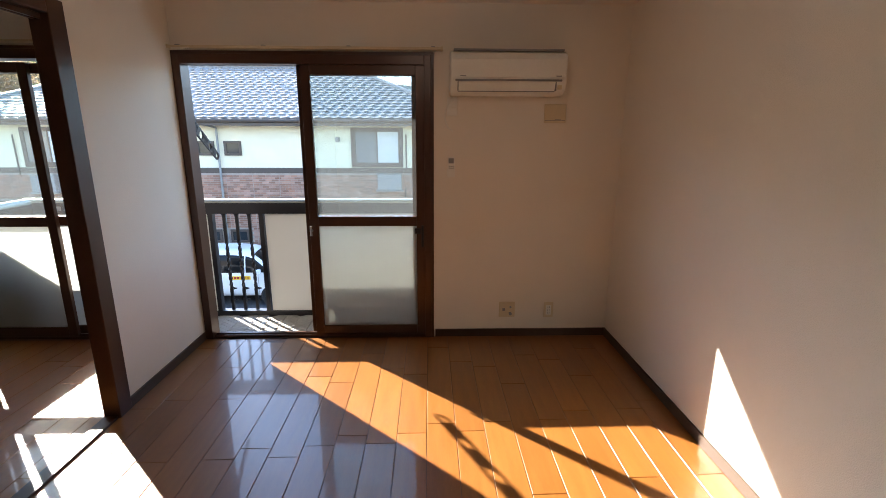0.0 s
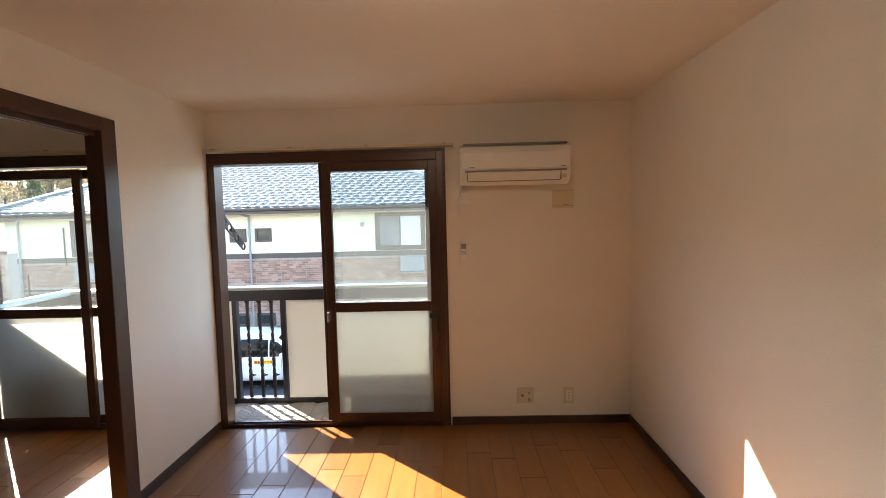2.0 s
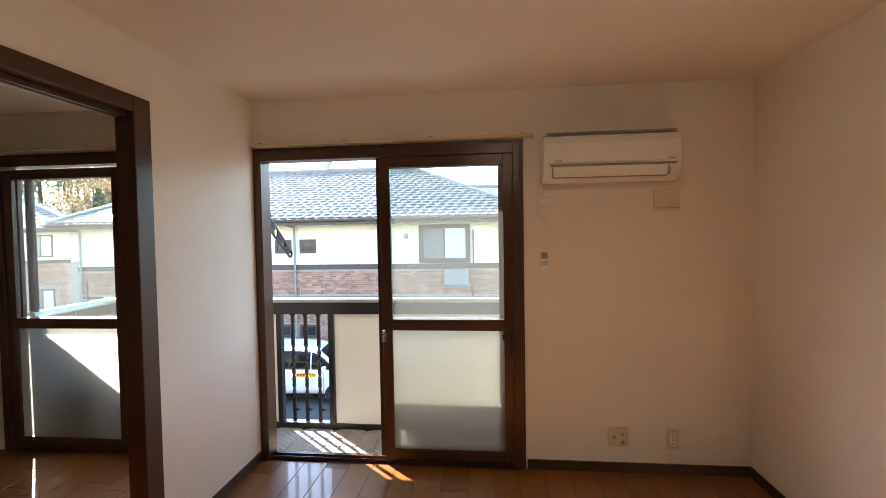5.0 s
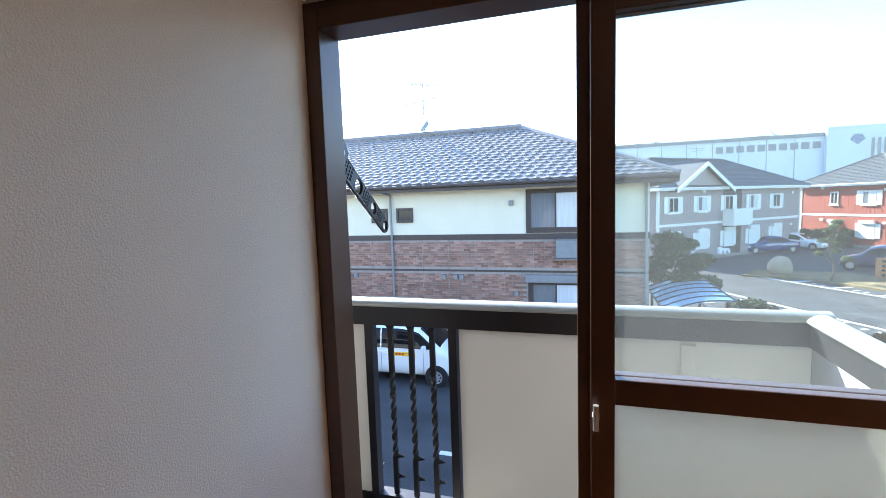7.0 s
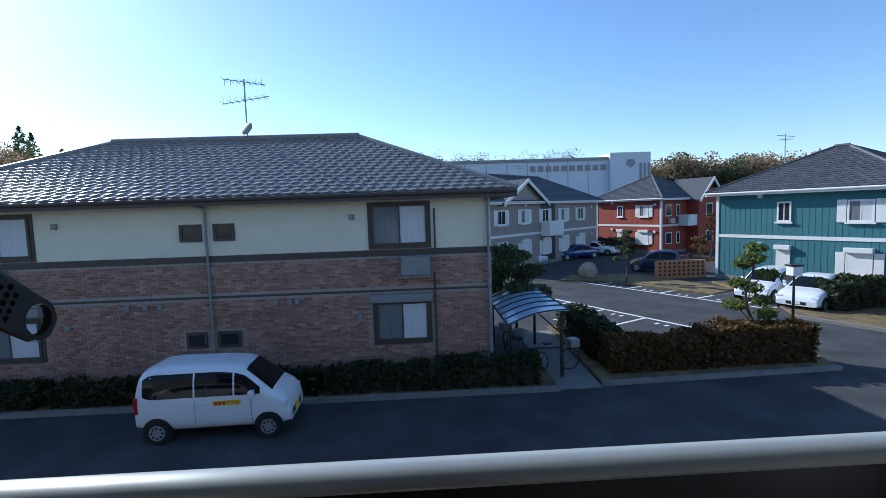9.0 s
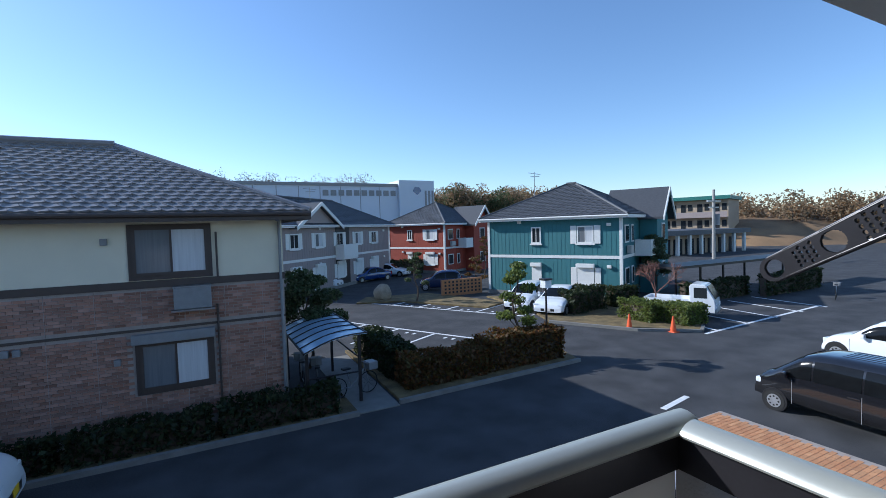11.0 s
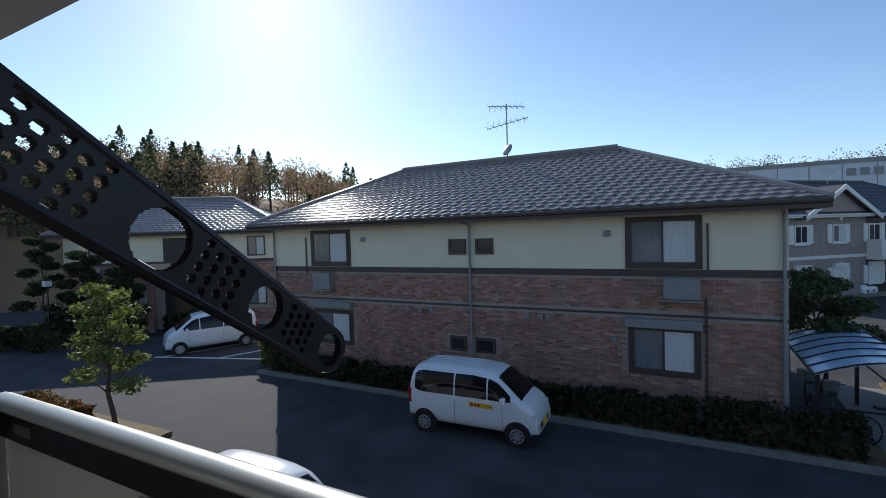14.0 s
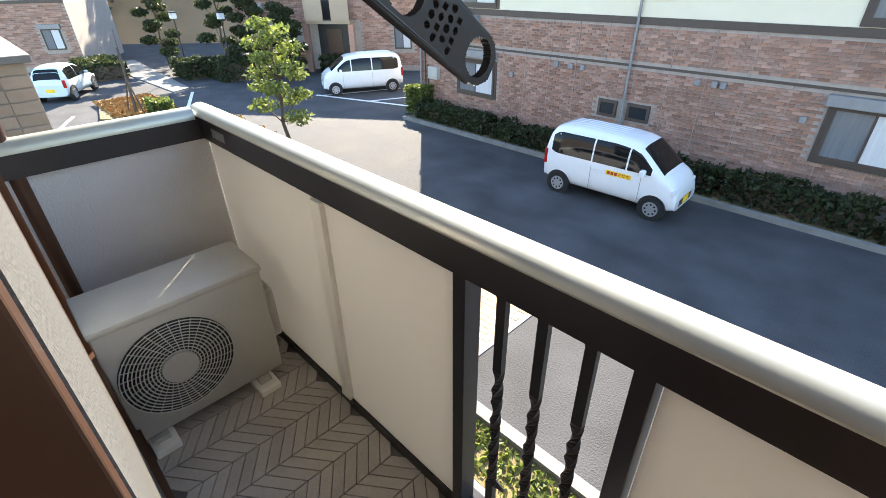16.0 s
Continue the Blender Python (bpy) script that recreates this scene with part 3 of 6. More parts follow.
def pole_arm(x, pivot, tip):
    t = thing("clothes_pole_arm", (x, 0.12, pivot[1]), "dark perforated clothes-pole arm hinged to the outer wall", "pole arm", "clothes-pole arms")
    part("wall_plate", boxes((x - 0.05, x + 0.05, 0.10, 0.118, pivot[1] - 0.12, pivot[1] + 0.12), bevel=0.003), M_STEEL, t)
    prof = [(0.118, pivot[1] - 0.08), (0.118, pivot[1] + 0.085), (pivot[0] + 0.01, pivot[1] + 0.05), (pivot[0] + 0.045, pivot[1]), (pivot[0], pivot[1] - 0.055)]
    for s in (-1, 1):
        part("bracket", prism(bmesh.new(), prof, "x", x + s * 0.028 - 0.004, x + s * 0.028 + 0.004), M_RAILD, t)
    part("pivot_bolt", rods(((x - 0.036, *pivot), (x + 0.036, *pivot), 0.012)), M_STEEL, t)
    d = Vector((0, tip[0] - pivot[0], tip[1] - pivot[1]))
    length = d.length
    # flat bar with rows of holes: outline in (u along, v across), holes cut by a boolean-free grid of rings
    bm = bmesh.new()
    holes = []
    for c, n, gap, r in ((0.10, 5, 0.0185, 0.0062), (0.475, 4, 0.0165, 0.0052), (0.755, 4, 0.0135, 0.0043)):
        for i in range(n):
            for j in range(4):
                holes.append((length * c + i * gap, (j - 1.5) * gap * 0.86 + (gap * 0.22 if i % 2 else -gap * 0.22), r))
    for c, r in ((0.385, 0.031), (0.675, 0.026), (0.935, 0.023)):
        holes.append((length * c, 0.0, r))
    step = 0.0018
    nu, nv = int(length / step), 19
    grid = {}
    th = 0.006

    def inside(u, v):
        half = 0.041 - 0.011 * u / length
        if u > length - half and (u - length + half) ** 2 + v * v > half * half:
            return False
        return abs(v) < half and all((u - a) ** 2 + (v - b) ** 2 > r * r for a, b, r in holes)

    vs, fs = [], []
    cells = {(i, j) for i in range(nu) for j in range(-30, 30) if inside((i + 0.5) * step, (j + 0.5) * step)}
    along, across = d.normalized(), d.normalized().cross(Vector((1, 0, 0)))

    def vert(i, j, k):
        if (i, j, k) not in grid:
            p = Vector((x + k * th, *pivot)) + along * (i * step) + across * (j * step)
            grid[(i, j, k)] = len(vs)
            vs.append(tuple(p))
        return grid[(i, j, k)]

    for i, j in cells:
        for k in (-1, 1):
            fs.append((vert(i, j, k), vert(i + 1, j, k), vert(i + 1, j + 1, k), vert(i, j + 1, k)))
        for di, dj, e in ((1, 0, ((i + 1, j), (i + 1, j + 1))), (-1, 0, ((i, j), (i, j + 1))), (0, 1, ((i, j + 1), (i + 1, j + 1))), (0, -1, ((i, j), (i + 1, j)))):
            if (i + di, j + dj) not in cells:
                fs.append((vert(*e[0], -1), vert(*e[1], -1), vert(*e[1], 1), vert(*e[0], 1)))
    arm = raw("arm", vs, fs, M_RAILD, t)
    for k in (-1, 1):
        a0 = Vector((x, *pivot)) + across * (0.038 * k)
        a1 = Vector((x, *pivot)) + along * (length - 0.03) + across * (0.028 * k)
        part("edge_flange", rods((a0, a1, 0.0078, 0.006), seg=8), M_RAILD, arm, smooth=True)


pole_arm(-1.225, (0.19, 1.60), (0.605, 1.305))
pole_arm(0.62, (0.19, 1.60), (0.66, 1.33))

# the outdoor unit at the balcony's end
UX, UY0, UY1, UZ0, UZ1 = -2.40, 0.104, 0.675, -0.07, 0.455
unit = thing("outdoor_unit", (UX - 0.14, 0.4, BF), "beige air conditioner outdoor unit on plastic feet", "outdoor unit")
part("casing", boxes((UX - 0.27, UX, UY0, UY1, UZ0, UZ1 - 0.02), bevel=0.012), M_UNIT, unit, smooth=True)
part("lid", boxes((UX - 0.275, UX + 0.006, UY0 - 0.005, UY1 + 0.005, UZ1 - 0.03, UZ1), bevel=0.009), M_UNIT, unit, smooth=True)
part("valve_cover", boxes((UX - 0.20, UX - 0.05, UY1 + 0.001, UY1 + 0.05, 0.05, 0.30), bevel=0.012), M_UNIT, unit)
cy, cz, R = 0.31, 0.185, 0.195
# black disc on the solid casing paints the shade behind the grille
part("fan_opening_shade", rods(((UX - 0.004, cy, cz), (UX + 0.003, cy, cz), R), seg=48), M_BLACK, unit, "flat black disc for the shade inside the fan opening")
bm = bmesh.new()
for i in range(11):
    r = 0.070 + i * 0.0122
    for k in range(40):
        a, b = 2 * math.pi * k / 40, 2 * math.pi * (k + 1) / 40
        rod(bm, (UX + 0.012, cy + r * math.cos(a), cz + r * math.sin(a)), (UX + 0.012, cy + r * math.cos(b), cz + r * math.sin(b)), 0.0023, seg=4)
for k in range(32):
    a = 2 * math.pi * k / 32
    rod(bm, (UX + 0.009, cy + 0.05 * math.cos(a), cz + 0.05 * math.sin(a)), (UX + 0.009, cy + R * math.cos(a + 0.35), cz + R * math.sin(a + 0.35)), 0.0017, seg=4)
part("fan_grille", bm, M_GRILLE, unit)
part("fan_hub", rods(((UX + 0.004, cy, cz), (UX + 0.018, cy, cz), 0.062), seg=32), M_UNIT, unit)
for y in (0.17, 0.58):
    f = part("foot", boxes((UX - 0.32, UX + 0.06, y - 0.045, y + 0.045, BF + 0.001, BF + 0.035), bevel=0.006), M_WHITE, unit, "pale plastic foot")
    part("leg", boxes((UX - 0.26, UX + 0.02, y - 0.025, y + 0.025, BF + 0.036, UZ0)), M_UNIT, f)
pipe = thing("refrigerant_pipe", (-2.55, 0.12, BF), "brown lagged pipe running up the outer wall", "pipe")
part("pipe", rods(((-2.95, 0.135, BF), (-2.95, 0.135, 1.9), 0.028), ((-2.6, 0.115, 0.02), (-2.6, 0.115, 0.10), 0.014)), M_ALU, pipe, smooth=True)


# ---- ground ----
def sheet(name, x0, x1, y0, y1, z, h, material, label=""):
    return structure(name, boxes((x0, x1, y0, y1, z - h, z)), material, label)


sheet("ground", -400, 400, -60, 500, ZG, 0.3, M_ASPH, "dark worn asphalt of road and car park")


def strip(name, a, b, width, z, material, parent=None):
    """A flat painted strip or low kerb from a to b."""
    a, b = Vector((*a, 0)), Vector((*b, 0))
    d = (b - a).normalized()
    n = Vector((-d.y, d.x, 0)) * width / 2
    bm = bmesh.new()
    lo = [bm.verts.new((p.x, p.y, ZG - 0.05)) for p in (a - n, b - n, b + n, a + n)]
    hi = [bm.verts.new((p.x, p.y, ZG + z)) for p in (a - n, b - n, b + n, a + n)]
    bm.faces.new(hi)
    for i in range(4):
        bm.faces.new((lo[i], lo[(i + 1) % 4], hi[(i + 1) % 4], hi[i]))
    return structure(name, bm, material) if parent is None else part(name, bm, material, parent)


def bed(name, outline, z, material, label):
    return structure(name, prism(bmesh.new(), outline, "z", ZG - 0.05, ZG + z), material, label)


# parking lines
for p, e, n, first, step, side in (((4.9, 27.1), (10.8, 16.0), 5, 2.0, 2.22, (-2.95, -1.6)), ((9.4, 29.9), (14.9, 20.4), 5, 1.7, 2.08, (2.95, 1.3))):
    p, e, side = Vector(p), Vector(e), Vector(side)
    u = (e - p).normalized()
    strip("parking_line", p, e, 0.14, 0.006, M_LINE)
    for k in range(n):
        q = p + u * (first + step * k)
        strip("parking_line", q, q + side, 0.13, 0.006, M_LINE)
        for j in (-1, 1):
            m = q + u * (step / 2 + 0.22 * j) + side * 0.12
            strip("bay_number_bar", m, m + side * 0.07, 0.13, 0.006, M_LINE)
strip("parking_line", (18.8, 12.55), (30.1, 13.15), 0.16, 0.006, M_LINE)
for k in range(5):
    strip("parking_line", (19.8 + 2.5 * k, 12.7), (20.4 + 2.5 * k, 17.0), 0.13, 0.006, M_LINE)
strip("parking_line", (-21.3, 11.85), (-15.0, 13.9), 0.16, 0.006, M_LINE)
for k in range(3):
    strip("parking_line", (-21.0 + 2.6 * k, 12.0 + 0.85 * k), (-22.9 + 2.6 * k + 3.4, 15.6 + 0.85 * k), 0.13, 0.006, M_LINE)
for k in range(3):
    strip("parking_line", (-26.5 + 0.6 * k, 8.0 - 2.6 * k), (-22.2 + 0.6 * k, 6.2 - 2.6 * k), 0.14, 0.006, M_LINE)
strip("parking_line", (10.0, 8.05), (11.35, 8.3), 0.16, 0.006, M_LINE)
strip("parking_line", (-3.2, 7.0), (-2.0, 7.0), 0.14, 0.006, M_LINE)

# kerbs and planting beds
strip("kerb", (-15.0, 11.95), (2.9, 11.95), 0.14, 0.12, M_KERB)
bed("planting_bed_along_wall", [(-15.0, 12.02), (2.9, 12.02), (2.9, 13.26), (-15.0, 13.26)], 0.08, M_SOIL, "dry soil bed under low bushes")
bed("footpath", [(2.92, 12.0), (4.1, 12.0), (4.3, 18.0), (2.92, 18.0)], 0.03, M_KERB, "worn concrete path beside the bicycle shelter")
strip("kerb", (4.15, 12.15), (11.3, 12.45), 0.14, 0.12, M_KERB)
bed("planting_bed_hedge", [(4.2, 12.25), (11.3, 12.55), (11.6, 13.6), (10.6, 14.6), (5.8, 14.2), (5.6, 18.5), (4.35, 18.5)], 0.09, M_SOIL, "brown soil bed under the hedge")
bed("planting_island_stone", [(8.4, 30.2), (11.2, 29.2), (14.6, 23.6), (16.6, 24.6), (14.4, 31.5), (9.8, 32.4)], 0.10, M_SOIL, "island of dry straw-coloured grass")
bed("planting_island_teal", [(14.9, 18.3), (16.9, 14.6), (18.9, 12.9), (19.8, 13.4), (21.4, 17.8), (24.0, 21.0), (17.0, 27.4), (16.4, 22.0)], 0.10, M_SOIL, "planted island with dry grass")
for a, b in (((14.85, 18.25), (16.85, 14.5)), ((16.85, 14.5), (18.9, 12.8)), ((18.9, 12.8), (19.85, 13.35))):
    strip("kerb", a, b, 0.14, 0.13, M_KERB)
bed("grass_strip", [(-9, 2.55), (6.5, 2.55), (6.5, 3.18), (-9, 3.18)], 0.06, M_SOIL, "narrow strip of yellow-green grass below the balcony")
strip("kerb", (-9, 3.27), (6.5, 3.27), 0.16, 0.13, M_KERB)
strip("kerb", (-9, 2.45), (6.5, 2.45), 0.12, 0.13, M_KERB)
bed("planting_bed_west", [(-27.5, 4.2), (-23.5, 3.4), (-22.2, 5.4), (-26.4, 6.9)], 0.10, M_SOIL, "bed of orange-brown dry grass")
bed("planting_bed_tree", [(-17.3, 5.2), (-12.6, 5.5), (-12.6, 7.2), (-17.0, 7.0)], 0.10, M_SOIL, "small planting bed with a clipped tree")
bed("footpath_west", [(-40, 6.9), (-27, 7.3), (-27.5, 8.2), (-40, 9.0)], 0.05, M_KERB, "pale curving footpath")

# ---- houses ----


def window(x0, x1, z0, z1, y, parent, frame_mat, w=0.06, curtain=True, halves=True):
    """A framed window set on a wall that faces -y."""
    f = part("window", boxes((x0, x0 + w, y - 0.05, y, z0, z1), (x1 - w, x1, y - 0.05, y, z0, z1), (x0 + w, x1 - w, y - 0.05, y, z1 - w, z1), (x0 + w, x1 - w, y - 0.06, y, z0, z0 + w)), frame_mat, parent)
    xm = (x0 + x1) / 2
    if halves:
        part("pane", boxes((x0 + w, xm, y - 0.018, y - 0.008, z0 + w, z1 - w)), M_CURTD if curtain else M_DARKGLASS, f)
        part("pane", boxes((xm, x1 - w, y - 0.028, y - 0.018, z0 + w, z1 - w)), M_CURTAIN if curtain else M_DARKGLASS, f, "pane with white curtain behind")
        part("stile", boxes((xm - 0.025, xm + 0.025, y - 0.04, y - 0.028, z0 + w, z1 - w)), frame_mat, f)
    else:
        part("pane", boxes((x0 + w, x1 - w, y - 0.02, y - 0.01, z0 + w, z1 - w)), M_DARKGLASS, f)
    return f


def tiles(name, slope, wide, deep, material, parent):
    """Lapped tiles over a slope given by corners: eave left, eave right, ridge right, ridge left."""
    a, b, c, d = (Vector(p) for p in slope)
    rows = max(2, int(((d - a).length) / deep))
    up = (b - a).cross(d - a).normalized() if (d - a).length > 0.01 else (b - a).cross(c - a).normalized()
    if up.z < 0:
        up = -up
    vs, fs = [], []
    for i in range(rows):
        s0, s1 = i / rows, min(1, (i + 1.12) / rows)
        l0, r0, l1, r1 = a.lerp(d, s0), b.lerp(c, s0), a.lerp(d, s1), b.lerp(c, s1)
        n = max(1, round((r0 - l0).length / wide))
        off = 0.0
        for k in range(-1 if off else 0, n):
            u0, u1 = max(0, (k + off) / n), min(1, (k + off + 0.97) / n)
            if u1 - u0 < 0.01:
                continue
            p, q, r, s = l0.lerp(r0, u0), l0.lerp(r0, u1), l1.lerp(r1, u1), l1.lerp(r1, u0)
            m0, m1 = p.lerp(q, 0.3), s.lerp(r, 0.3)
            base = len(vs)
            hi, mid, lo = up * 0.055, up * 0.016, up * 0.006
            vs += [tuple(p + hi), tuple(m0 + mid), tuple(q + hi * 0.9), tuple(r + lo), tuple(m1 + lo * 0.5), tuple(s + lo), tuple(p), tuple(m0 - up * 0.01), tuple(q)]
            fs += [(base, base + 1, base + 4, base + 5), (base + 1, base + 2, base + 3, base + 4), (base, base + 6, base + 7, base + 1), (base + 1, base + 7, base + 8, base + 2)]
    return raw(name, vs, fs, material, parent, kind="stuff")


def hip_roof(parent, x0, x1, y0, y1, ze, zr, inset, material, over=0.6, wide=0.3, deep=0.29, tiled="front right left", fascia=M_TRIM):
    ex0, ex1, ey0, ey1, ym = x0 - over, x1 + over, y0 - over, y1 + over, (y0 + y1) / 2
    bm = bmesh.new()
    e = [bm.verts.new(p) for p in ((ex0, ey0, ze), (ex1, ey0, ze), (ex1, ey1, ze), (ex0, ey1, ze))]
    r = [bm.verts.new((ex0 + inset, ym, zr)), bm.verts.new((ex1 - inset, ym, zr))]
    for f in ((e[0], e[1], r[1], r[0]), (e[1], e[2], r[1]), (e[2], e[3], r[0], r[1]), (e[3], e[0], r[0]), (e[3], e[2], e[1], e[0])):
        bm.faces.new(f)
    roof = part("roof", bm, material, parent)
    c = 0.02
    E = [Vector(p) for p in ((ex0, ey0, ze + c), (ex1, ey0, ze + c), (ex1, ey1, ze + c), (ex0, ey1, ze + c))]
    R0, R1 = Vector((ex0 + inset, ym, zr + c)), Vector((ex1 - inset, ym, zr + c))
    if "front" in tiled:
        tiles("tiles", (E[0], E[1], R1, R0), wide, deep, material, roof)
    if "right" in tiled:
        tiles("tiles", (E[1], E[2], R1, R1 + (E[2] - E[1]) * 0.01), wide, deep, material, roof)
    if "left" in tiled:
        tiles("tiles", (E[3], E[0], R0, R0 + (E[0] - E[3]) * 0.01), wide, deep, material, roof)
    part("ridge", rods((R0 + Vector((0, 0, 0.04)), R1 + Vector((0, 0, 0.04)), 0.11), (E[0], R0, 0.09), (E[1], R1, 0.09), (E[2], R1, 0.09), (E[3], R0, 0.09), seg=8), material, roof)
    part("fascia", boxes((ex0, ex1, ey0 - 0.02, ey0 + 0.02, ze - 0.22, ze - 0.02), (ex1 - 0.02, ex1 + 0.02, ey0 + 0.02, ey1, ze - 0.22, ze - 0.02), (ex0 - 0.02, ex0 + 0.02, ey0 + 0.02, ey1, ze - 0.22, ze - 0.02)), fascia, roof)
    part("gutter", rods(((ex0, ey0 - 0.06, ze - 0.06), (ex1, ey0 - 0.06, ze - 0.06), 0.06), seg=8), fascia, roof)
    return roof


def wall_bricks(parent, x0, x1, z0, z1, y, holes, singles=None, bw=0.225, bh=0.075):
    """Bricks proud of a mortar wall facing -y, left out at the holes; those between singles are parts of their own."""
    vs, fs = [], []
    g = 0.012
    unit_mesh = None
    made = 0
    for j in range(int((z1 - z0) / bh)):
        zc = z0 + (j + 0.5) * bh
        for i in range(int((x1 - x0) / bw) + 1):
            xc = x0 + (i + (0.5 if j % 2 else 0.0)) * bw
            if xc - bw / 2 < x0 - 0.01 or xc + bw / 2 > x1 + 0.01 or any(a - 0.06 < xc < b + 0.06 and c - 0.03 < zc < d + 0.03 for a, b, c, d in holes):
                continue
            hx, hz, dy = bw / 2 - g / 2, bh / 2 - g / 2, 0.014 + 0.006 * ((i * 7 + j * 13) % 5) / 5
            if singles and singles[0] < xc < singles[1] and made < 280:
                if unit_mesh is None:
                    unit_mesh = mesh_of("brick", boxes((-hx, hx, -0.016, 0, -hz, hz)), M_BRICKO)
                ob = new("brick", unit_mesh)
                ob.parent = parent
                ob.location = (xc, y, zc)
                made += 1
                continue
            b = len(vs)
            vs += [(xc - hx, y - dy, zc - hz), (xc + hx, y - dy, zc - hz), (xc + hx, y - dy, zc + hz), (xc - hx, y - dy, zc + hz),
                   (xc - hx, y, zc - hz), (xc + hx, y, zc - hz), (xc + hx, y, zc + hz), (xc - hx, y, zc + hz)]
            fs += [(b, b + 1, b + 2, b + 3), (b + 3, b + 2, b + 6, b + 7), (b, b + 4, b + 5, b + 1), (b, b + 3, b + 7, b + 4), (b + 1, b + 5, b + 6, b + 2)]
    return raw("brickwork", vs, fs, M_BRICK, parent, kind="stuff")


def wall_unit(parent, x0, x1, z0, z1, y):
    u = part("wall_air_unit", boxes((x0, x1, y - 0.30, y - 0.02, z0, z1), bevel=0.02), M_GREYP, parent, "grey air conditioner unit hung on brackets")
    part("lid", boxes((x0 - 0.01, x1 + 0.01, y - 0.31, y - 0.02, z1 + 0.001, z1 + 0.03)), M_STEEL, u)
    part("bracket", boxes((x0 - 0.06, x1 + 0.06, y - 0.34, y - 0.01, z0 - 0.05, z0 - 0.01)), M_STEEL, u)


# the brick and cream house across the road
HY, HX0, HX1 = 13.27, -15.4, 1.31
hA = thing("brick_and_cream_house", (-7, HY, ZG), "two-storey house, brick below cream render, glazed tile roof", "house", "brick houses")
wA = part("wall", boxes((HX0, HX1, HY, 20.1, ZG, 0.23)), M_MORTAR, hA, "brick-faced ground floor wall")
part("upper_wall", boxes((HX0, HX1, HY, 20.1, 0.23, 2.0)), M_CREAM, hA, "smooth cream upper wall")
part("band", boxes((HX0 - 0.02, HX1 + 0.02, HY - 0.04, HY - 0.001, 0.22, 0.40)), M_TRIM, hA, "dark brown band")
part("lower_band", boxes((HX0, HX1, HY - 0.03, HY - 0.001, -0.82, -0.76)), M_TRIM, hA)
HOLES = [(-2.25, -0.45, -2.4, -0.9), (-7.6, -5.93, -2.32, -1.72), (-13.4, -11.45, -2.45, -1.0), (HX0, HX1, -0.84, -0.74)]
wall_bricks(wA, HX0, HX1, ZG + 0.35, 0.22, HY, HOLES, singles=(-0.4, 1.4))
part("joint", boxes(*[(x - 0.006, x + 0.006, HY - 0.021, HY - 0.001, ZG + 0.35, -0.83) for x in np.arange(HX0 + 0.5, HX1, 0.92)], *[(x - 0.006, x + 0.006, HY - 0.021, HY - 0.001, -0.74, 0.215) for x in np.arange(HX0 + 0.5, HX1, 0.92)]), M_MORTAR, wA)
hip_roof(hA, HX0, HX1, HY, 20.1, 2.03, 4.16, 4.75, M_ROOF, over=0.65, wide=0.34, deep=0.32)
for x0, x1, z0, z1, cur in ((-2.14, -0.52, 0.52, 1.70, True), (-2.10, -0.57, -2.28, -1.13, True), (-13.28, -11.58, 0.52, 1.68, True), (-13.25, -11.56, -2.36, -1.26, True)):
    w = window(x0, x1, z0, z1, HY - 0.02, hA, M_TRIM, 0.07)
    part("surround", boxes((x0 - 0.09, x0, HY - 0.035, HY - 0.001, z0 - 0.1, z1 + 0.07), (x1, x1 + 0.09, HY - 0.035, HY - 0.001, z0 - 0.1, z1 + 0.07), (x0, x1, HY - 0.035, HY - 0.001, z1, z1 + 0.07), (x0, x1, HY - 0.05, HY - 0.001, z0 - 0.1, z0)), M_TRIM, w)
for x0, x1 in ((-2.25, -0.45), (-13.4, -11.45)):
    part("shutter_box", boxes((x0, x1, HY - 0.20, HY - 0.001, -1.12, -0.88), bevel=0.015), M_GREYP, hA)
for x0, x1, z0, z1 in ((-7.51, -6.91, 0.82, 1.31), (-6.58, -5.99, 0.82, 1.31), (-7.54, -6.96, -2.25, -1.78), (-6.65, -5.99, -2.25, -1.78)):
    window(x0, x1, z0, z1, HY - 0.01, hA, M_TRIM, 0.08, halves=False)
wall_unit(hA, -1.32, -0.49, -0.34, 0.20, HY)
wall_unit(hA, -13.1, -12.3, -0.42, 0.16, HY)
for x, z0, z1 in ((-6.76, ZG + 0.2, 1.75), (1.22, ZG + 0.2, 1.8), (-15.25, ZG + 0.2, 1.8)):
    part("downpipe", rods(((x, HY - 0.09, z0), (x, HY - 0.09, z1), 0.038), ((x, HY - 0.09, z1), (x - 0.28, HY - 0.6, z1 + 0.14), 0.038)), M_GREYP, hA, smooth=True)
for x, z0, z1 in ((-0.32, 0.40, 1.55), (-0.36, ZG + 0.2, -0.3), (-13.6, 0.15, 1.5), (-14.9, ZG + 0.3, -1.6), (-15.05, ZG + 0.3, -0.2)):
    part("conduit", rods(((x, HY - 0.05, z0), (x, HY - 0.05, z1), 0.026)), M_TRIM, hA)
for x, z in ((-2.68, 1.37), (-10.9, 1.37), (-9.1, -1.0), (-8.6, -1.0), (-8.2, -1.0), (-4.95, -1.0), (-4.55, -1.0), (-4.35, -1.0), (-2.55, -1.5), (-10.8, -1.5)):
    part("vent_cover", boxes((x - 0.07, x + 0.07, HY - 0.10, HY - 0.001, z - 0.08, z + 0.08), bevel=0.015), M_GREYP, hA)
part("meter_box", boxes((-14.75, -14.25, HY - 0.2, HY - 0.001, -2.1, -1.65), bevel=0.01), M_UNIT, hA, "pale grey meter box")
ant = thing("rooftop_antenna", (-6.68, 16.68, 4.16), "television antenna mast with satellite dish on the ridge", "antenna", "antennas")
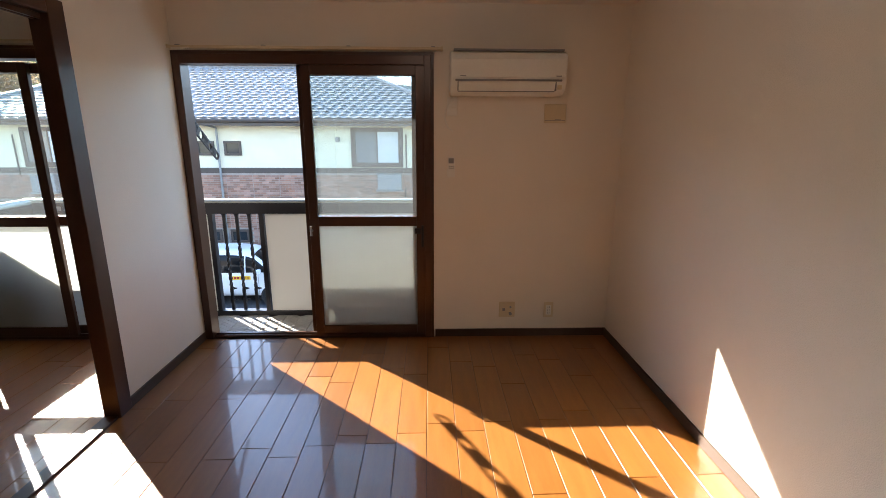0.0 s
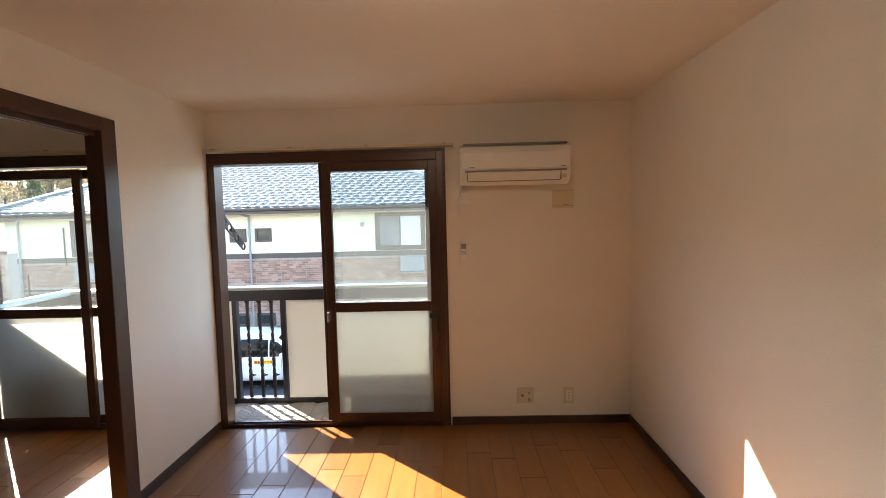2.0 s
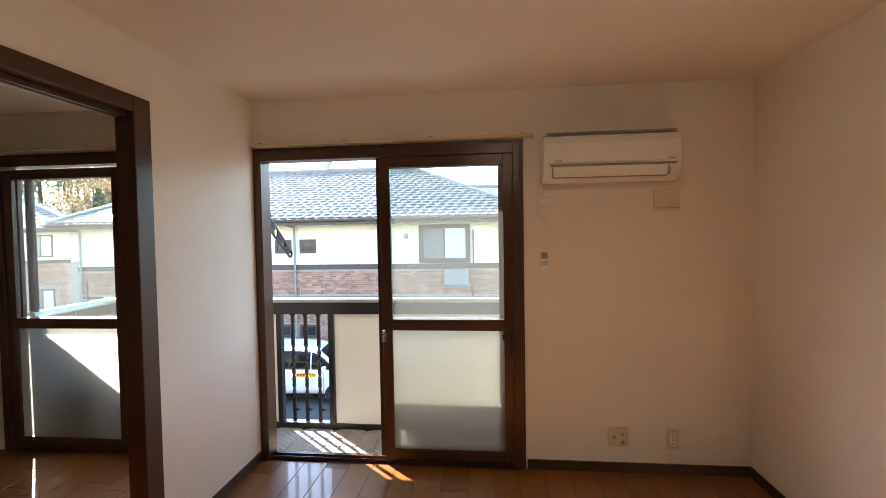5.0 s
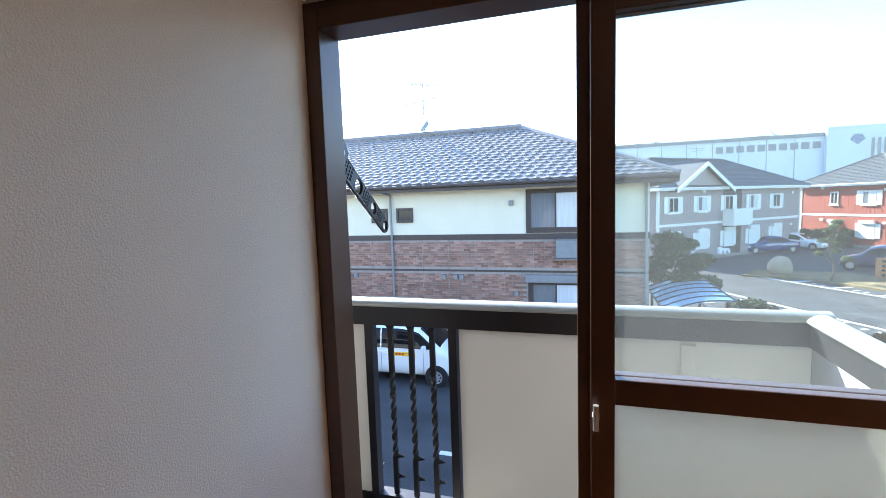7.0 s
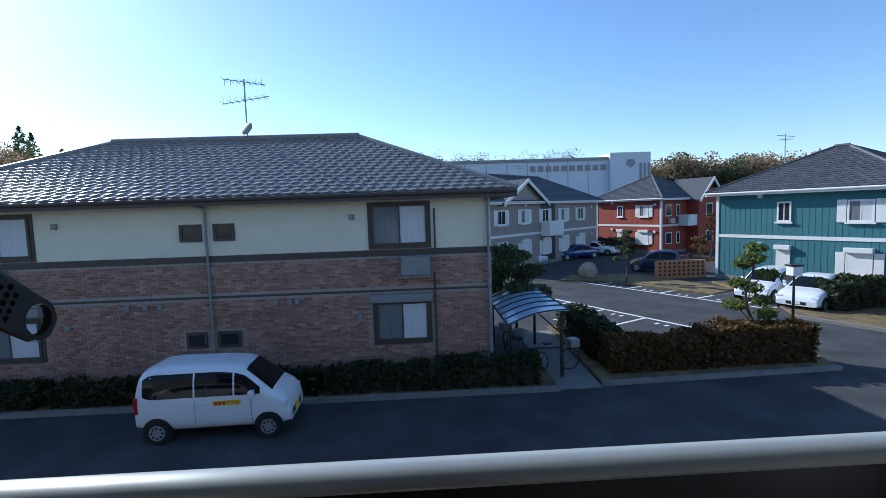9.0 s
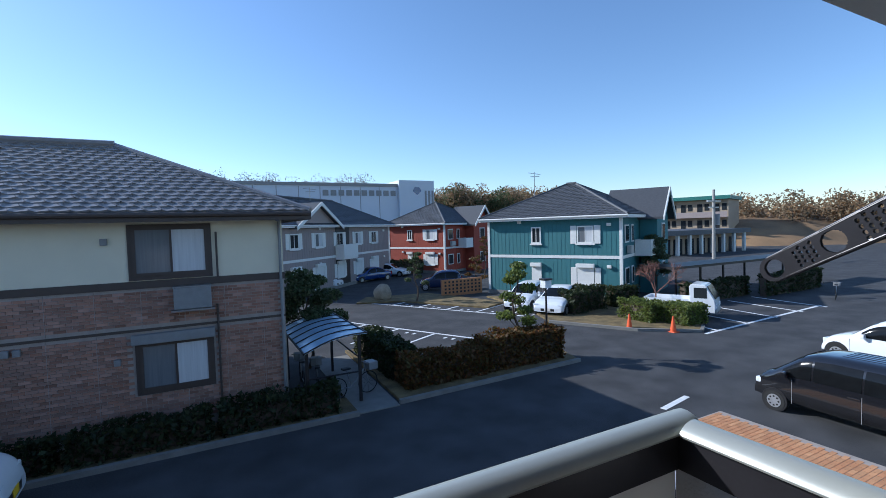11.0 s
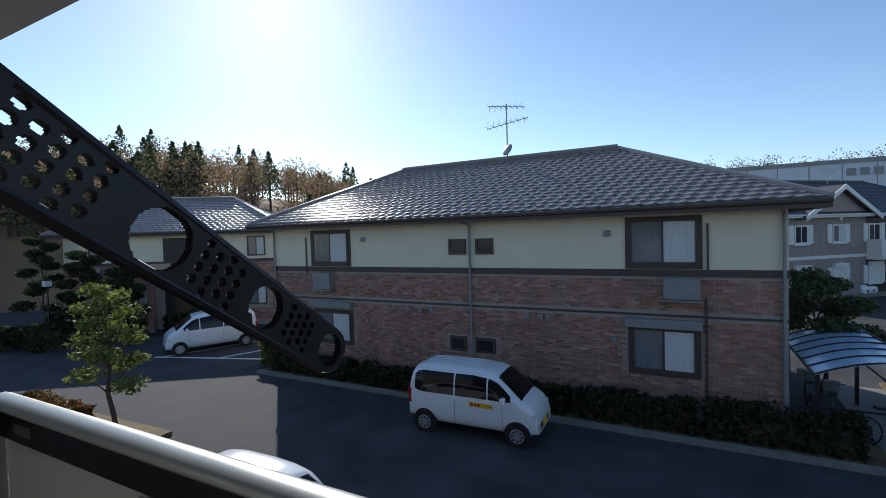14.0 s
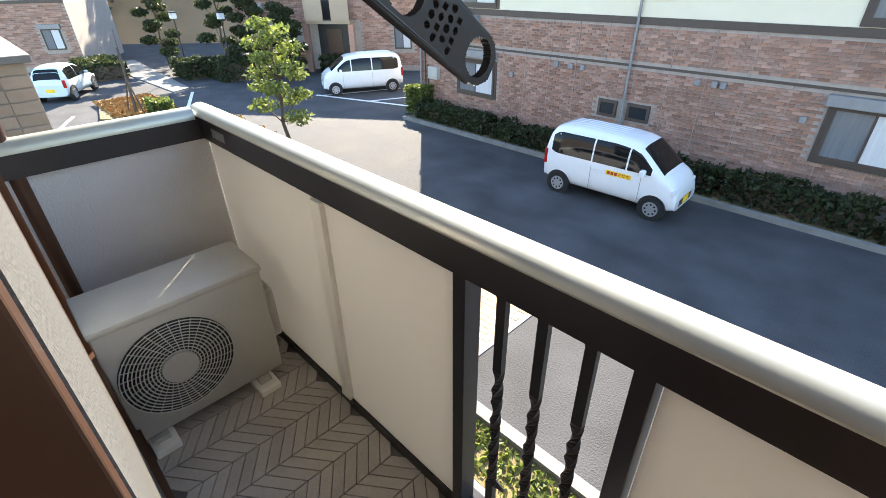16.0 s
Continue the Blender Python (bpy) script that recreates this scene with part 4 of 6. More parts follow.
part("mast", rods(((-6.68, 16.68, 4.1), (-6.68, 16.68, 6.25), 0.025)), M_STEEL, ant)
for z, l, s in ((6.1, 0.75, 1), (5.55, 0.85, -1)):
    part("boom", rods(((-6.68 - l * 0.9, 16.6, z + s * 0.15), (-6.68 + l, 16.6, z - s * 0.08), 0.014)), M_STEEL, ant)
    for k in range(7):
        x = -6.68 - l * 0.85 + k * l * 0.28
        part("element", rods(((x, 16.3, z + s * 0.12 - s * k * 0.03), (x, 16.9, z + s * 0.12 - s * k * 0.03), 0.008), ((x, 16.6, z - 0.09), (x, 16.6, z + 0.12), 0.008)), M_STEEL, ant)
bm = bmesh.new()
bmesh.ops.create_uvsphere(bm, u_segments=20, v_segments=10, radius=0.24, matrix=Matrix.Translation((-6.6, 16.45, 4.52)) @ Euler((radians(65), 0, radians(-30))).to_matrix().to_4x4() @ Matrix.Diagonal((1, 1, 0.18, 1)))
part("dish", bm, M_GREYP, ant, smooth=True)

# the other houses: built facing -y at their own origin, then turned


def siding_house(label, siding, length, depth, turn, corner, gable=False, shutters=True, style=0):
    h = thing("sided_house", (0, 0, 0), label, "house", "sided houses")
    L, D, H = length, depth, 5.5
    part("wall", boxes((0, L, 0, D, 0, H)), siding, h)
    bm = bmesh.new()
    for x in np.arange(0.2, L - 0.1, 0.3):
        box(bm, x - 0.012, x + 0.012, -0.009, -0.001, 0.3, H - 0.05)
    for y in np.arange(0.2, D - 0.1, 0.3):
        box(bm, L + 0.001, L + 0.009, y - 0.012, y + 0.012, 0.3, H - 0.05)
    part("batten_relief", bm, siding, h)["kind"] = "stuff"
    part("trim", boxes((0, L, -0.04, -0.022, 2.7, 2.9), (-0.04, 0.14, -0.045, 0.1, 0, H), (L - 0.14, L + 0.045, -0.045, 0.14, 0, H), (L + 0.022, L + 0.04, 0.14, D, 2.7, 2.9), (0.14, L - 0.14, -0.04, -0.022, H - 0.12, H), bevel=0.004), M_TRIMW, h, "white trim boards")
    part("plinth", boxes((-0.02, L + 0.02, -0.05, D, 0, 0.3)), M_KERB, h)
    hip_roof(h, 0, L, 0, D, H + 0.02, H + 2.5, min(L, D) * 0.5 + 0.4, M_SLATE, over=0.5, wide=0.45, deep=0.35, tiled="front right left", fascia=M_TRIMW)
    xs = (L * 0.40, L * 0.76) if style == 0 else tuple(np.arange(1.6, L - 1, 3.2))
    for i, xc in enumerate(xs):
        big = style or i
        hw = 0.55 if big else 0.36
        for z0 in (3.7, 0.95):
            f = window(xc - hw, xc + hw, z0, z0 + 1.15, -0.022, h, M_TRIMW, 0.09, curtain=bool(i % 2))
            part("sill", boxes((xc - hw - 0.08, xc + hw + 0.08, -0.14, -0.022, z0 - 0.10, z0 - 0.001)), M_TRIMW, f)
            if z0 < 2:
                part("shutter_box", boxes((xc - hw - 0.05, xc + hw + 0.05, -0.26, -0.022, z0 + 1.16, z0 + 1.42), bevel=0.02), M_TRIMW, f)
                rs = part("roller_shutter", boxes((xc - hw + 0.09, xc + hw - 0.09, -0.068, -0.062, z0 + 0.09, z0 + 1.085)), M_TRIMW, f)
            if big and shutters:
                for s in (-1, 1):
                    part("shutter", boxes((xc + s * (hw + 0.24) - 0.2, xc + s * (hw + 0.24) + 0.2, -0.06, -0.022, z0 - 0.02, z0 + 1.17), bevel=0.01), M_TRIMW, f)
    for x, z in ((L * 0.27, 5.2), (L * 0.27, 2.35), (L * 0.92, 4.9), (L * 0.92, 2.2)):
        part("vent_hood", boxes((x - 0.13, x + 0.13, -0.16, -0.022, z - 0.1, z + 0.1), bevel=0.02), M_TRIMW, h)
    # the side wall at the right, with its projecting gabled bay
    ys = (1.1, 2.6)
    for i, yc in enumerate(ys):
        for z0 in (3.7, 0.95):
            hw = 0.5 if i == 0 else 0.28
            f = part("side_window", boxes((L + 0.022, L + 0.07, yc - hw, yc + hw, z0, z0 + 1.15)), M_TRIMW, h)
            part("pane", boxes((L + 0.071, L + 0.078, yc - hw + 0.08, yc + hw - 0.08, z0 + 0.08, z0 + 1.07)), M_DARKGLASS, f)
    part("wall_air_unit", boxes((L + 0.06, L + 0.34, 1.0, 1.75, 3.0, 3.5), bevel=0.02), M_UNIT, h)
    if gable:
        gy0, gy1, gx = D * 0.52, D - 0.2, L + 1.2
        part("bay", boxes((L + 0.042, gx, gy0, gy1, 0, 5.5)), siding, h)
        ym = (gy0 + gy1) / 2
        part("bay_gable", prism(bmesh.new(), [(gy0, 5.5), (gy1, 5.5), (ym, 7.3)], "x", L + 0.042, gx), siding, h)
        for s, e in ((gy0 - 0.4, ym), (gy1 + 0.4, ym)):
            part("bay_roof", prism(bmesh.new(), [(s, 5.16), (e, 7.34), (e, 7.5), (s, 5.32)], "x", L - 2.5, gx + 0.45), M_SLATE, h)
            part("bargeboard", prism(bmesh.new(), [(s, 5.06), (e, 7.2), (e, 7.52), (s, 5.36)], "x", gx + 0.46, gx + 0.54), M_TRIMW, h)
        for z0 in (3.7, 0.95):
            f = part("bay_window", boxes((gx + 0.001, gx + 0.06, ym - 0.55, ym + 0.55, z0, z0 + 1.2)), M_TRIMW, h)
            part("pane", boxes((gx + 0.061, gx + 0.068, ym - 0.47, ym + 0.47, z0 + 0.08, z0 + 1.1)), M_DARKGLASS, f)
        part("balcony", boxes((L + 0.05, L + 0.12, gy0 - 1.5, gy0 - 0.02, 2.7, 3.8), (L + 0.13, L + 1.1, gy0 - 1.5, gy0 - 1.43, 2.7, 3.8), (L + 1.03, L + 1.1, gy0 - 1.42, gy0 - 0.02, 2.7, 3.8)), M_TRIMW, h, "white boarded balcony")
    h.matrix_basis = pose(*corner, ZG, 0, 0, turn)
    return h


def recess(h, x0, x1):
    """The open stairwell of a house, its shade a flat black sheet on the wall, with a white balcony in it."""
    part("stairwell", boxes((x0, x1, -0.045, -0.023, 0.3, 5.4)), M_BLACK, h, "flat black sheet for the shade in the stairwell")
    part("stair_balcony", boxes((x0 - 0.05, x1 + 0.05, -0.9, -0.82, 2.6, 3.8), (x0 - 0.05, x0 + 0.02, -0.81, -0.046, 2.6, 3.8), (x1 - 0.02, x1 + 0.05, -0.81, -0.046, 2.6, 3.8), (x0 - 0.05, x1 + 0.05, -0.81, -0.046, 2.5, 2.6)), M_TRIMW, h)


siding_house("teal-green sided house with white trim and dark hip roof", M_TEAL, 9.55, 9.0, -62.7, (18.3, 28.97), gable=True)
siding_house("red sided house with white trim and grey hip roof", M_RED, 8.0, 8.0, -62.7, (19.0, 51.4), gable=True)
hg = siding_house("grey-pink sided house with white shutters, dark roof", M_GREYPINK, 18.0, 8.5, 43.6, (4.3, 34.7), style=1)
inv = hg.matrix_basis.copy()
hg.matrix_basis = Matrix()
recess(hg, 7.3, 9.6)
part("gable", prism(bmesh.new(), [(1.5, 5.5), (7.2, 5.5), (4.35, 7.2)], "y", -0.3, 0.4), M_GREYPINK, hg)
for s in ((1.1, 4.35), (7.6, 4.35)):
    part("gable_roof", prism(bmesh.new(), [(s[0], 5.2), (s[1], 7.15), (s[1], 7.32), (s[0], 5.37)], "y", -0.7, 3.4), M_SLATE, hg)
    part("bargeboard", prism(bmesh.new(), [(s[0], 5.1), (s[1], 7.05), (s[1], 7.34), (s[0], 5.4)], "y", -0.79, -0.71), M_TRIMW, hg)
hg.matrix_basis = inv
for x, y, z in ((22.9, 29.2, 4.5), (8.5, 44, 4.4), (24.5, 51, 4.5)):
    a = thing("rooftop_antenna", (x, y, z), "small television antenna on a house roof", "antenna", "antennas")
    part("mast", rods(((x, y, z - 0.8), (x, y, z + 1.2), 0.03)), M_STEEL, a)
    part("boom", rods(((x - 0.6, y, z + 1.1), (x + 0.6, y, z + 1.0), 0.02), ((x - 0.4, y, z + 0.8), (x + 0.5, y, z + 0.85), 0.02)), M_STEEL, a)


def brick_house(label, x0, L, D, turn, corner, porch=None):
    h = thing("brick_and_cream_house", (0, 0, 0), label, "house", "brick houses")
    part("wall", boxes((0, L, 0, D, 0, 3.7)), M_MORTAR, h)
    wall_bricks(h, 0, L, 0.3, 3.7, 0, [(1.2, 3.0, 1.0, 2.6), (L - 1.8, L - 0.6, 1.0, 2.6)] + ([(porch - 1.6, porch + 1.6, 0, 2.7)] if porch else []), bw=0.30, bh=0.10)
    part("upper_wall", boxes((0, L, 0, D, 3.7, 5.5)), M_CREAM, h)
    part("band", boxes((-0.02, L + 0.02, -0.04, -0.001, 3.70, 3.88)), M_TRIM, h)
    for x0_, x1_ in ((1.3, 2.9), (L - 1.7, L - 0.7)):
        for z0 in (4.05, 1.2):
            f = window(x0_, x1_, z0, z0 + 1.15, -0.022, h, M_TRIM, 0.07)
            if z0 < 2:
                part("shutter_box", boxes((x0_ - 0.1, x1_ + 0.1, -0.2, -0.022, z0 + 1.16, z0 + 1.4)), M_GREYP, f)
    wall_unit(h, 1.2, 2.0, 3.05, 3.55, 0)
    hip_roof(h, 0, L, 0, D, 5.55, 7.7, D / 2 + 0.3, M_ROOF, over=0.65, wide=0.36, deep=0.34)
    if porch:
        # the wall is not cut: a black sheet paints the porch's shade
        part("porch_shade", boxes((porch - 1.0, porch + 1.0, -0.03, -0.001, 0, 5.2)), M_BLACK, h, "flat black sheet for the shade in the entrance")
        part("porch_balcony", boxes((porch - 1.3, porch - 0.25, -1.0, -0.9, 2.7, 3.8), (porch + 0.25, porch + 1.3, -1.0, -0.9, 2.7, 3.8), (porch - 1.3, porch + 1.3, -0.89, -0.02, 2.55, 2.7)), M_APART, h)
        for dx in (-1.35, 1.35):
            part("porch_post", boxes((porch + dx - 0.15, porch + dx + 0.15, -1.0, -0.7, 0, 2.54)), M_BRICKO, h)
        part("door", boxes((porch - 0.45, porch + 0.45, -0.08, -0.031, 0.1, 2.2)), M_FRAME, h)
        for dx in (-2.6, -2.1):
            part("meter_box", boxes((porch + dx - 0.2, porch + dx + 0.2, -0.2, -0.022, 1.2, 2.3), bevel=0.02), M_UNIT, h)
    h.matrix_basis = pose(*corner, ZG, 0, 0, turn)
    return h


brick_house("brick and cream house with dark porch among clipped trees", 0, 11.5, 7.5, 35.5, (-31.5, 13.0), porch=6.2)
brick_house("brick house beside the curving footpath", 0, 9.0, 8.0, 62.0, (-42.5, -2.0))
wing = thing("brick_pier", (-10, 0.4, ZG), "pale brick pier of the neighbouring wing", "pier")
part("core", boxes((-12.5, -8.6, 0.11, 0.72, ZG, 0.55)), M_MORTAR, wing)
part("coping", boxes((-12.6, -8.5, 0.10, 0.80, 0.551, 0.64), bevel=0.01), M_KERB, wing)
cb = mesh_of("brick", boxes((-0.009, 0.009, -0.145, 0.145, -0.068, 0.068), bevel=0.004), mat("pale_brick", (0.38, 0.27, 0.19), 0.85, rnd="object", spread=0.15, color2=(0.44, 0.33, 0.24)))
for j in range(27):
    for i in range(2):
        ob = new("brick", cb)
        ob.parent = wing
        ob.matrix_parent_inverse = wing.matrix_basis.inverted()
        ob.location = (-8.592, 0.27 + i * 0.30, ZG + 0.09 + 0.15 * j)

# far buildings
fac = thing("factory_building", (10, 92, ZG), "long pale factory with a row of small windows", "factory")
part("wall", boxes((-30, 36, 90, 130, ZG - 2, 10.6)), M_PALE, fac)
part("tower", boxes((36.01, 44, 89, 130, ZG - 2, 11.6)), M_PALE, fac)
part("roof_edge", boxes((-30, 36, 89.8, 89.99, 10.3, 10.9)), M_GREYP, fac)
part("cladding_joint", boxes(*[(x - 0.05, x + 0.05, 89.93, 89.99, ZG, 10.2) for x in range(-28, 36, 4)]), M_GREYP, fac)
for i in range(10):
    part("window", boxes((20.5 + i * 1.55, 21.6 + i * 1.55, 89.9, 89.98, 8.4, 9.5)), M_GREYP, fac)
part("logo", prism(bmesh.new(), [(39, 9.4), (40, 8.6), (41, 9.4), (40.5, 10.2), (39.5, 10.2)], "y", 88.9, 88.98), M_CARB, fac, "plain blue emblem shape")
for i in range(3):
    part("window", boxes((41.8 + i * 0.8, 42.2 + i * 0.8, 88.9, 88.98, 4, 9.5)), M_GREYP, fac)

apt = thing("apartment_block", (0, 0, 0), "four-storey beige apartment block with green roof", "apartment block")
part("wall", boxes((0, 24, 0, 10, 0, 13.0)), M_APART, apt)
part("roof", boxes((-0.5, 24.5, -1.2, 10.5, 13.0, 13.7)), M_GREENR, apt)
for k in range(4):
    for i in range(8):
        f = part("window", boxes((0.6 + i * 3, 1.5 + i * 3, -0.06, -0.01, 0.9 + 3.2 * k, 2.6 + 3.2 * k)), M_DARKGLASS, apt)
        part("window", boxes((1.9 + i * 3, 2.7 + i * 3, -0.06, -0.01, 1.3 + 3.2 * k, 2.6 + 3.2 * k)), M_DARKGLASS, apt)
    if k:
        part("balcony", boxes((0, 24, -1.3, -1.15, 3.2 * k - 0.1, 3.2 * k + 1.0), (0, 24, -1.14, -0.01, 3.2 * k - 0.1, 3.2 * k)), M_GREYPINK, apt)
apt.matrix_basis = pose(81, 76, ZG - 4.0, 0, 0, -70)

# ---- vehicles ----
# upper outline from tail to nose, then side windows, windscreen and rear glass as spans along the length; share of width lost to the roof
CARS = {
    "van": ([(0, 0.60), (0.010, 0.78), (0.024, 0.89), (0.05, 0.95), (0.10, 0.985), (0.22, 1.0), (0.54, 0.99), (0.66, 0.965), (0.72, 0.925), (0.755, 0.87), (0.89, 0.63), (0.92, 0.60), (0.955, 0.55), (0.98, 0.47), (0.993, 0.40), (1, 0.32)],
            ((0.06, 0.385), (0.397, 0.64), (0.652, 0.815)), (0.722, 0.888), (0.004, 0.030), 0.12),
    "hatch": ([(0, 0.50), (0.015, 0.64), (0.05, 0.83), (0.10, 0.94), (0.18, 0.985), (0.30, 1.0), (0.46, 0.985), (0.55, 0.94), (0.61, 0.88), (0.76, 0.62), (0.84, 0.585), (0.93, 0.52), (0.98, 0.43), (1, 0.31)],
              ((0.10, 0.385), (0.397, 0.67)), (0.57, 0.755), (0.016, 0.085), 0.19),
    "sedan": ([(0, 0.48), (0.012, 0.58), (0.05, 0.64), (0.14, 0.68), (0.26, 0.89), (0.34, 0.97), (0.43, 1.0), (0.52, 0.985), (0.59, 0.93), (0.77, 0.64), (0.86, 0.60), (0.94, 0.53), (0.985, 0.44), (1, 0.32)],
              ((0.20, 0.435), (0.447, 0.69)), (0.60, 0.765), (0.155, 0.255), 0.24),
}


def patch(name, cols, rows, at, material, parent):
    """A curved sheet over a grid of columns and rows."""
    vs = [at(i / (cols - 1), j / (rows - 1)) for i in range(cols) for j in range(rows)]
    fs = [(i * rows + j, (i + 1) * rows + j, (i + 1) * rows + j + 1, i * rows + j + 1) for i in range(cols - 1) for j in range(rows - 1)]
    ob = raw(name, vs, fs, material, parent)
    for f in ob.data.polygons:
        f.use_smooth = True
    return ob


def car(name, kind, paint, length, width, height, place, heading, label, sign=False):
    t = thing(name, (0, 0, 0), label, "car" if name != "kei_van" else "van", "parked vehicles")
    L, W, H = length, width / 2, height
    top, lights, screen, back, tumble = CARS[kind]
    us, hs = [q[0] for q in top], [q[1] for q in top]
    belt, power = 0.57 * H, 5.0

    def ends(u):
        return float(0.12 + 0.05 * max(0, abs(u - 0.5) / 0.5 - 0.85) / 0.15) * H, float(np.interp(u, us, hs)) * H

    def ring(u, a):
        lo, hi = ends(u)
        sn, cs = math.sin(a), math.cos(a)
        z = (lo + hi) / 2 + (hi - lo) / 2 * math.copysign(abs(sn) ** (2 / power), sn)
        plan = 1 - 0.12 * max(0, (abs(u - 0.5) - 0.32) / 0.18) ** 2.5
        y = W * plan * abs(cs) ** (2 / power) * (1 - tumble * max(0, (z - belt) / (H - belt)))
        return y, z

    def solve(u, want, which):
        a0, a1 = (-1.5, 1.56) if which else (0.0, math.pi / 2)
        for _ in range(26):
            am = (a0 + a1) / 2
            if (ring(u, am)[1] < want) if which else (ring(u, am)[0] > want):
                a0 = am
            else:
                a1 = am
        return ring(u, a0)[0 if which else 1]

    su = [0.5 - 0.5 * math.cos(math.pi * i / 55) for i in range(56)]
    vs, fs, m = [], [], 40
    for u in su:
        for k in range(m):
            a = -math.pi / 2 + 2 * math.pi * k / m
            y, z = ring(u, a if a <= math.pi / 2 else math.pi - a)
            vs.append(((u - 0.5) * L, y if a <= math.pi / 2 else -y, z))
    for i in range(len(su) - 1):
        for k in range(m):
            fs.append((i * m + k, (i + 1) * m + k, (i + 1) * m + (k + 1) % m, i * m + (k + 1) % m))
    fs += [tuple(range(m)), tuple((len(su) - 1) * m + k for k in range(m))[::-1]]
    cabin = raw("body", vs, fs, paint, t)
    for f in cabin.data.polygons:
        f.use_smooth = len(f.vertices) == 4
    zw = 0.60 * H
    for sgn in (-1, 1):
        for k, (ua, ub) in enumerate(lights):
            def glass_at(i, j):
                u = ua + (ub - ua) * i
                hi = max(zw + 0.015, min(0.905 * H, ends(u)[1] - 0.085 * H))
                lo = zw
                if k == 0 and i < 0.2:
                    hi, lo = hi - 0.05 * (1 - i / 0.2) ** 2, lo + 0.05 * (1 - i / 0.2) ** 2
                z = lo + (hi - lo) * j
                return ((u - 0.5) * L, sgn * (solve(u, z, True) + 0.005), z)
            patch("side_window", 11, 6, glass_at, M_CARGLASS, cabin)
    for nm, (ua, ub), wide in (("windscreen", screen, 0.80), ("rear_window", back, 0.74)):
        def pane_at(i, j):
            u = ua + (ub - ua) * i
            y = (2 * j - 1) * W * wide * (1 - tumble * 0.8 * (1 - i if nm == "windscreen" else i))
            return ((u - 0.5) * L, y, solve(u, abs(y), False) + 0.006)
        patch(nm, 8, 13, pane_at, M_CARGLASS, cabin)
    zb = belt
    r = min(0.155 * H if kind == "van" else 0.20 * H, 0.31)
    for x in (-0.355 * L, 0.36 * L):
        for s in (-1, 1):
            part("wheel_arch", rods(((x, s * (W - 0.10), r + 0.02), (x, s * (W + 0.002), r + 0.02), r + 0.05), seg=24), M_BLACK, t)
            w = part("wheel", rods(((x, s * (W - 0.16), r), (x, s * (W + 0.012), r), r), seg=24), M_TYRE, t, smooth=True)
            part("rim", rods(((x, s * (W + 0.004), r), (x, s * (W + 0.022), r), r * 0.66), seg=20), M_RIM, w)
            # holes are not cut; black discs on the rim paint the shade in them
            for k in range(8):
                a = k * math.pi / 4
                hx, hz = x + r * 0.45 * math.cos(a), r + r * 0.45 * math.sin(a)
                part("rim_hole_shade", rods(((hx, s * (W + 0.020), hz), (hx, s * (W + 0.026), hz), r * 0.10), seg=6), M_BLACK, w)
    for s in (-1, 1):
        part("headlamp", boxes((L / 2 - 0.26, L / 2 - 0.05, s * (W - 0.20) - 0.15, s * (W - 0.20) + 0.15, 0.37 * H, 0.46 * H), bevel=0.03), M_LAMP, t)
        part("tail_lamp", boxes((-L / 2 - 0.004, -L / 2 + 0.08, s * (W - 0.11) - 0.06, s * (W - 0.11) + 0.06, 0.40 * H, 0.62 * H), bevel=0.015), M_REDL, t)
        mx = (screen[1] - 0.5) * L - 0.40
        part("wing_mirror", boxes((mx - 0.06, mx + 0.06, s * (W + 0.09) - 0.08, s * (W + 0.09) + 0.08, zb + 0.02, zb + 0.17), bevel=0.03), paint, t)
        part("door_handle", boxes((-0.10 * L, -0.04 * L, s * (W + 0.012) - 0.012, s * (W + 0.012) + 0.012, 0.50 * H, 0.515 * H)), paint, t)
        for u in (-0.108, 0.255):
            part("door_seam", boxes((u * L, u * L + 0.009, s * W - 0.006, s * W + 0.001, 0.18 * H, 0.55 * H)), M_GREYP, t)
    part("grille", boxes((L / 2 - 0.12, L / 2 + 0.004, -0.38, 0.38, 0.20 * H, 0.30 * H), bevel=0.01), M_BLACK, t)
    part("number_plate", boxes((L / 2 + 0.003, L / 2 + 0.014, -0.17, 0.17, 0.22 * H, 0.31 * H), (-L / 2 - 0.012, -L / 2 + 0.002, -0.17, 0.17, 0.30 * H, 0.39 * H)), M_YELLOW if length < 3.5 else M_WHITE, t)
    if kind == "van":
        for y in (-0.4, -0.2, 0.0, 0.2, 0.4):
            def rib_at(i, j):
                u = 0.12 + 0.42 * i
                yy = y * W + (j - 0.5) * 0.05
                return ((u - 0.5) * L, yy, solve(u, abs(yy), False) + 0.012 * (1 - abs(2 * j - 1)) - 0.001)
            patch("roof_rib", 8, 3, rib_at, paint, cabin)
    if sign:
        for s in (-1, 1):
            sg = part("door_sign", boxes((0.01 * L, 0.19 * L, s * (W + 0.006) - 0.004, s * (W + 0.006) + 0.004, 0.475 * H, 0.54 * H), bevel=0.002), M_YELLOW, t, "yellow magnetic sign with red lettering")
            part("lettering", boxes(*[(0.02 * L + k * 0.026 * L, 0.040 * L + k * 0.026 * L, s * (W + 0.0115) - 0.001, s * (W + 0.0115) + 0.001, 0.487 * H, 0.528 * H) for k in range(3)]), M_INK, sg)
    t.matrix_basis = pose(*place, ZG + 0.005, 0, 0, math.degrees(math.atan2(heading[1], heading[0])))
    return t


van = car("kei_van", "van", M_CARW, 3.36, 1.45, 1.70, (-5.52, 10.80), (1, 0.035), "white tall kei van with a yellow door sign", sign=True)
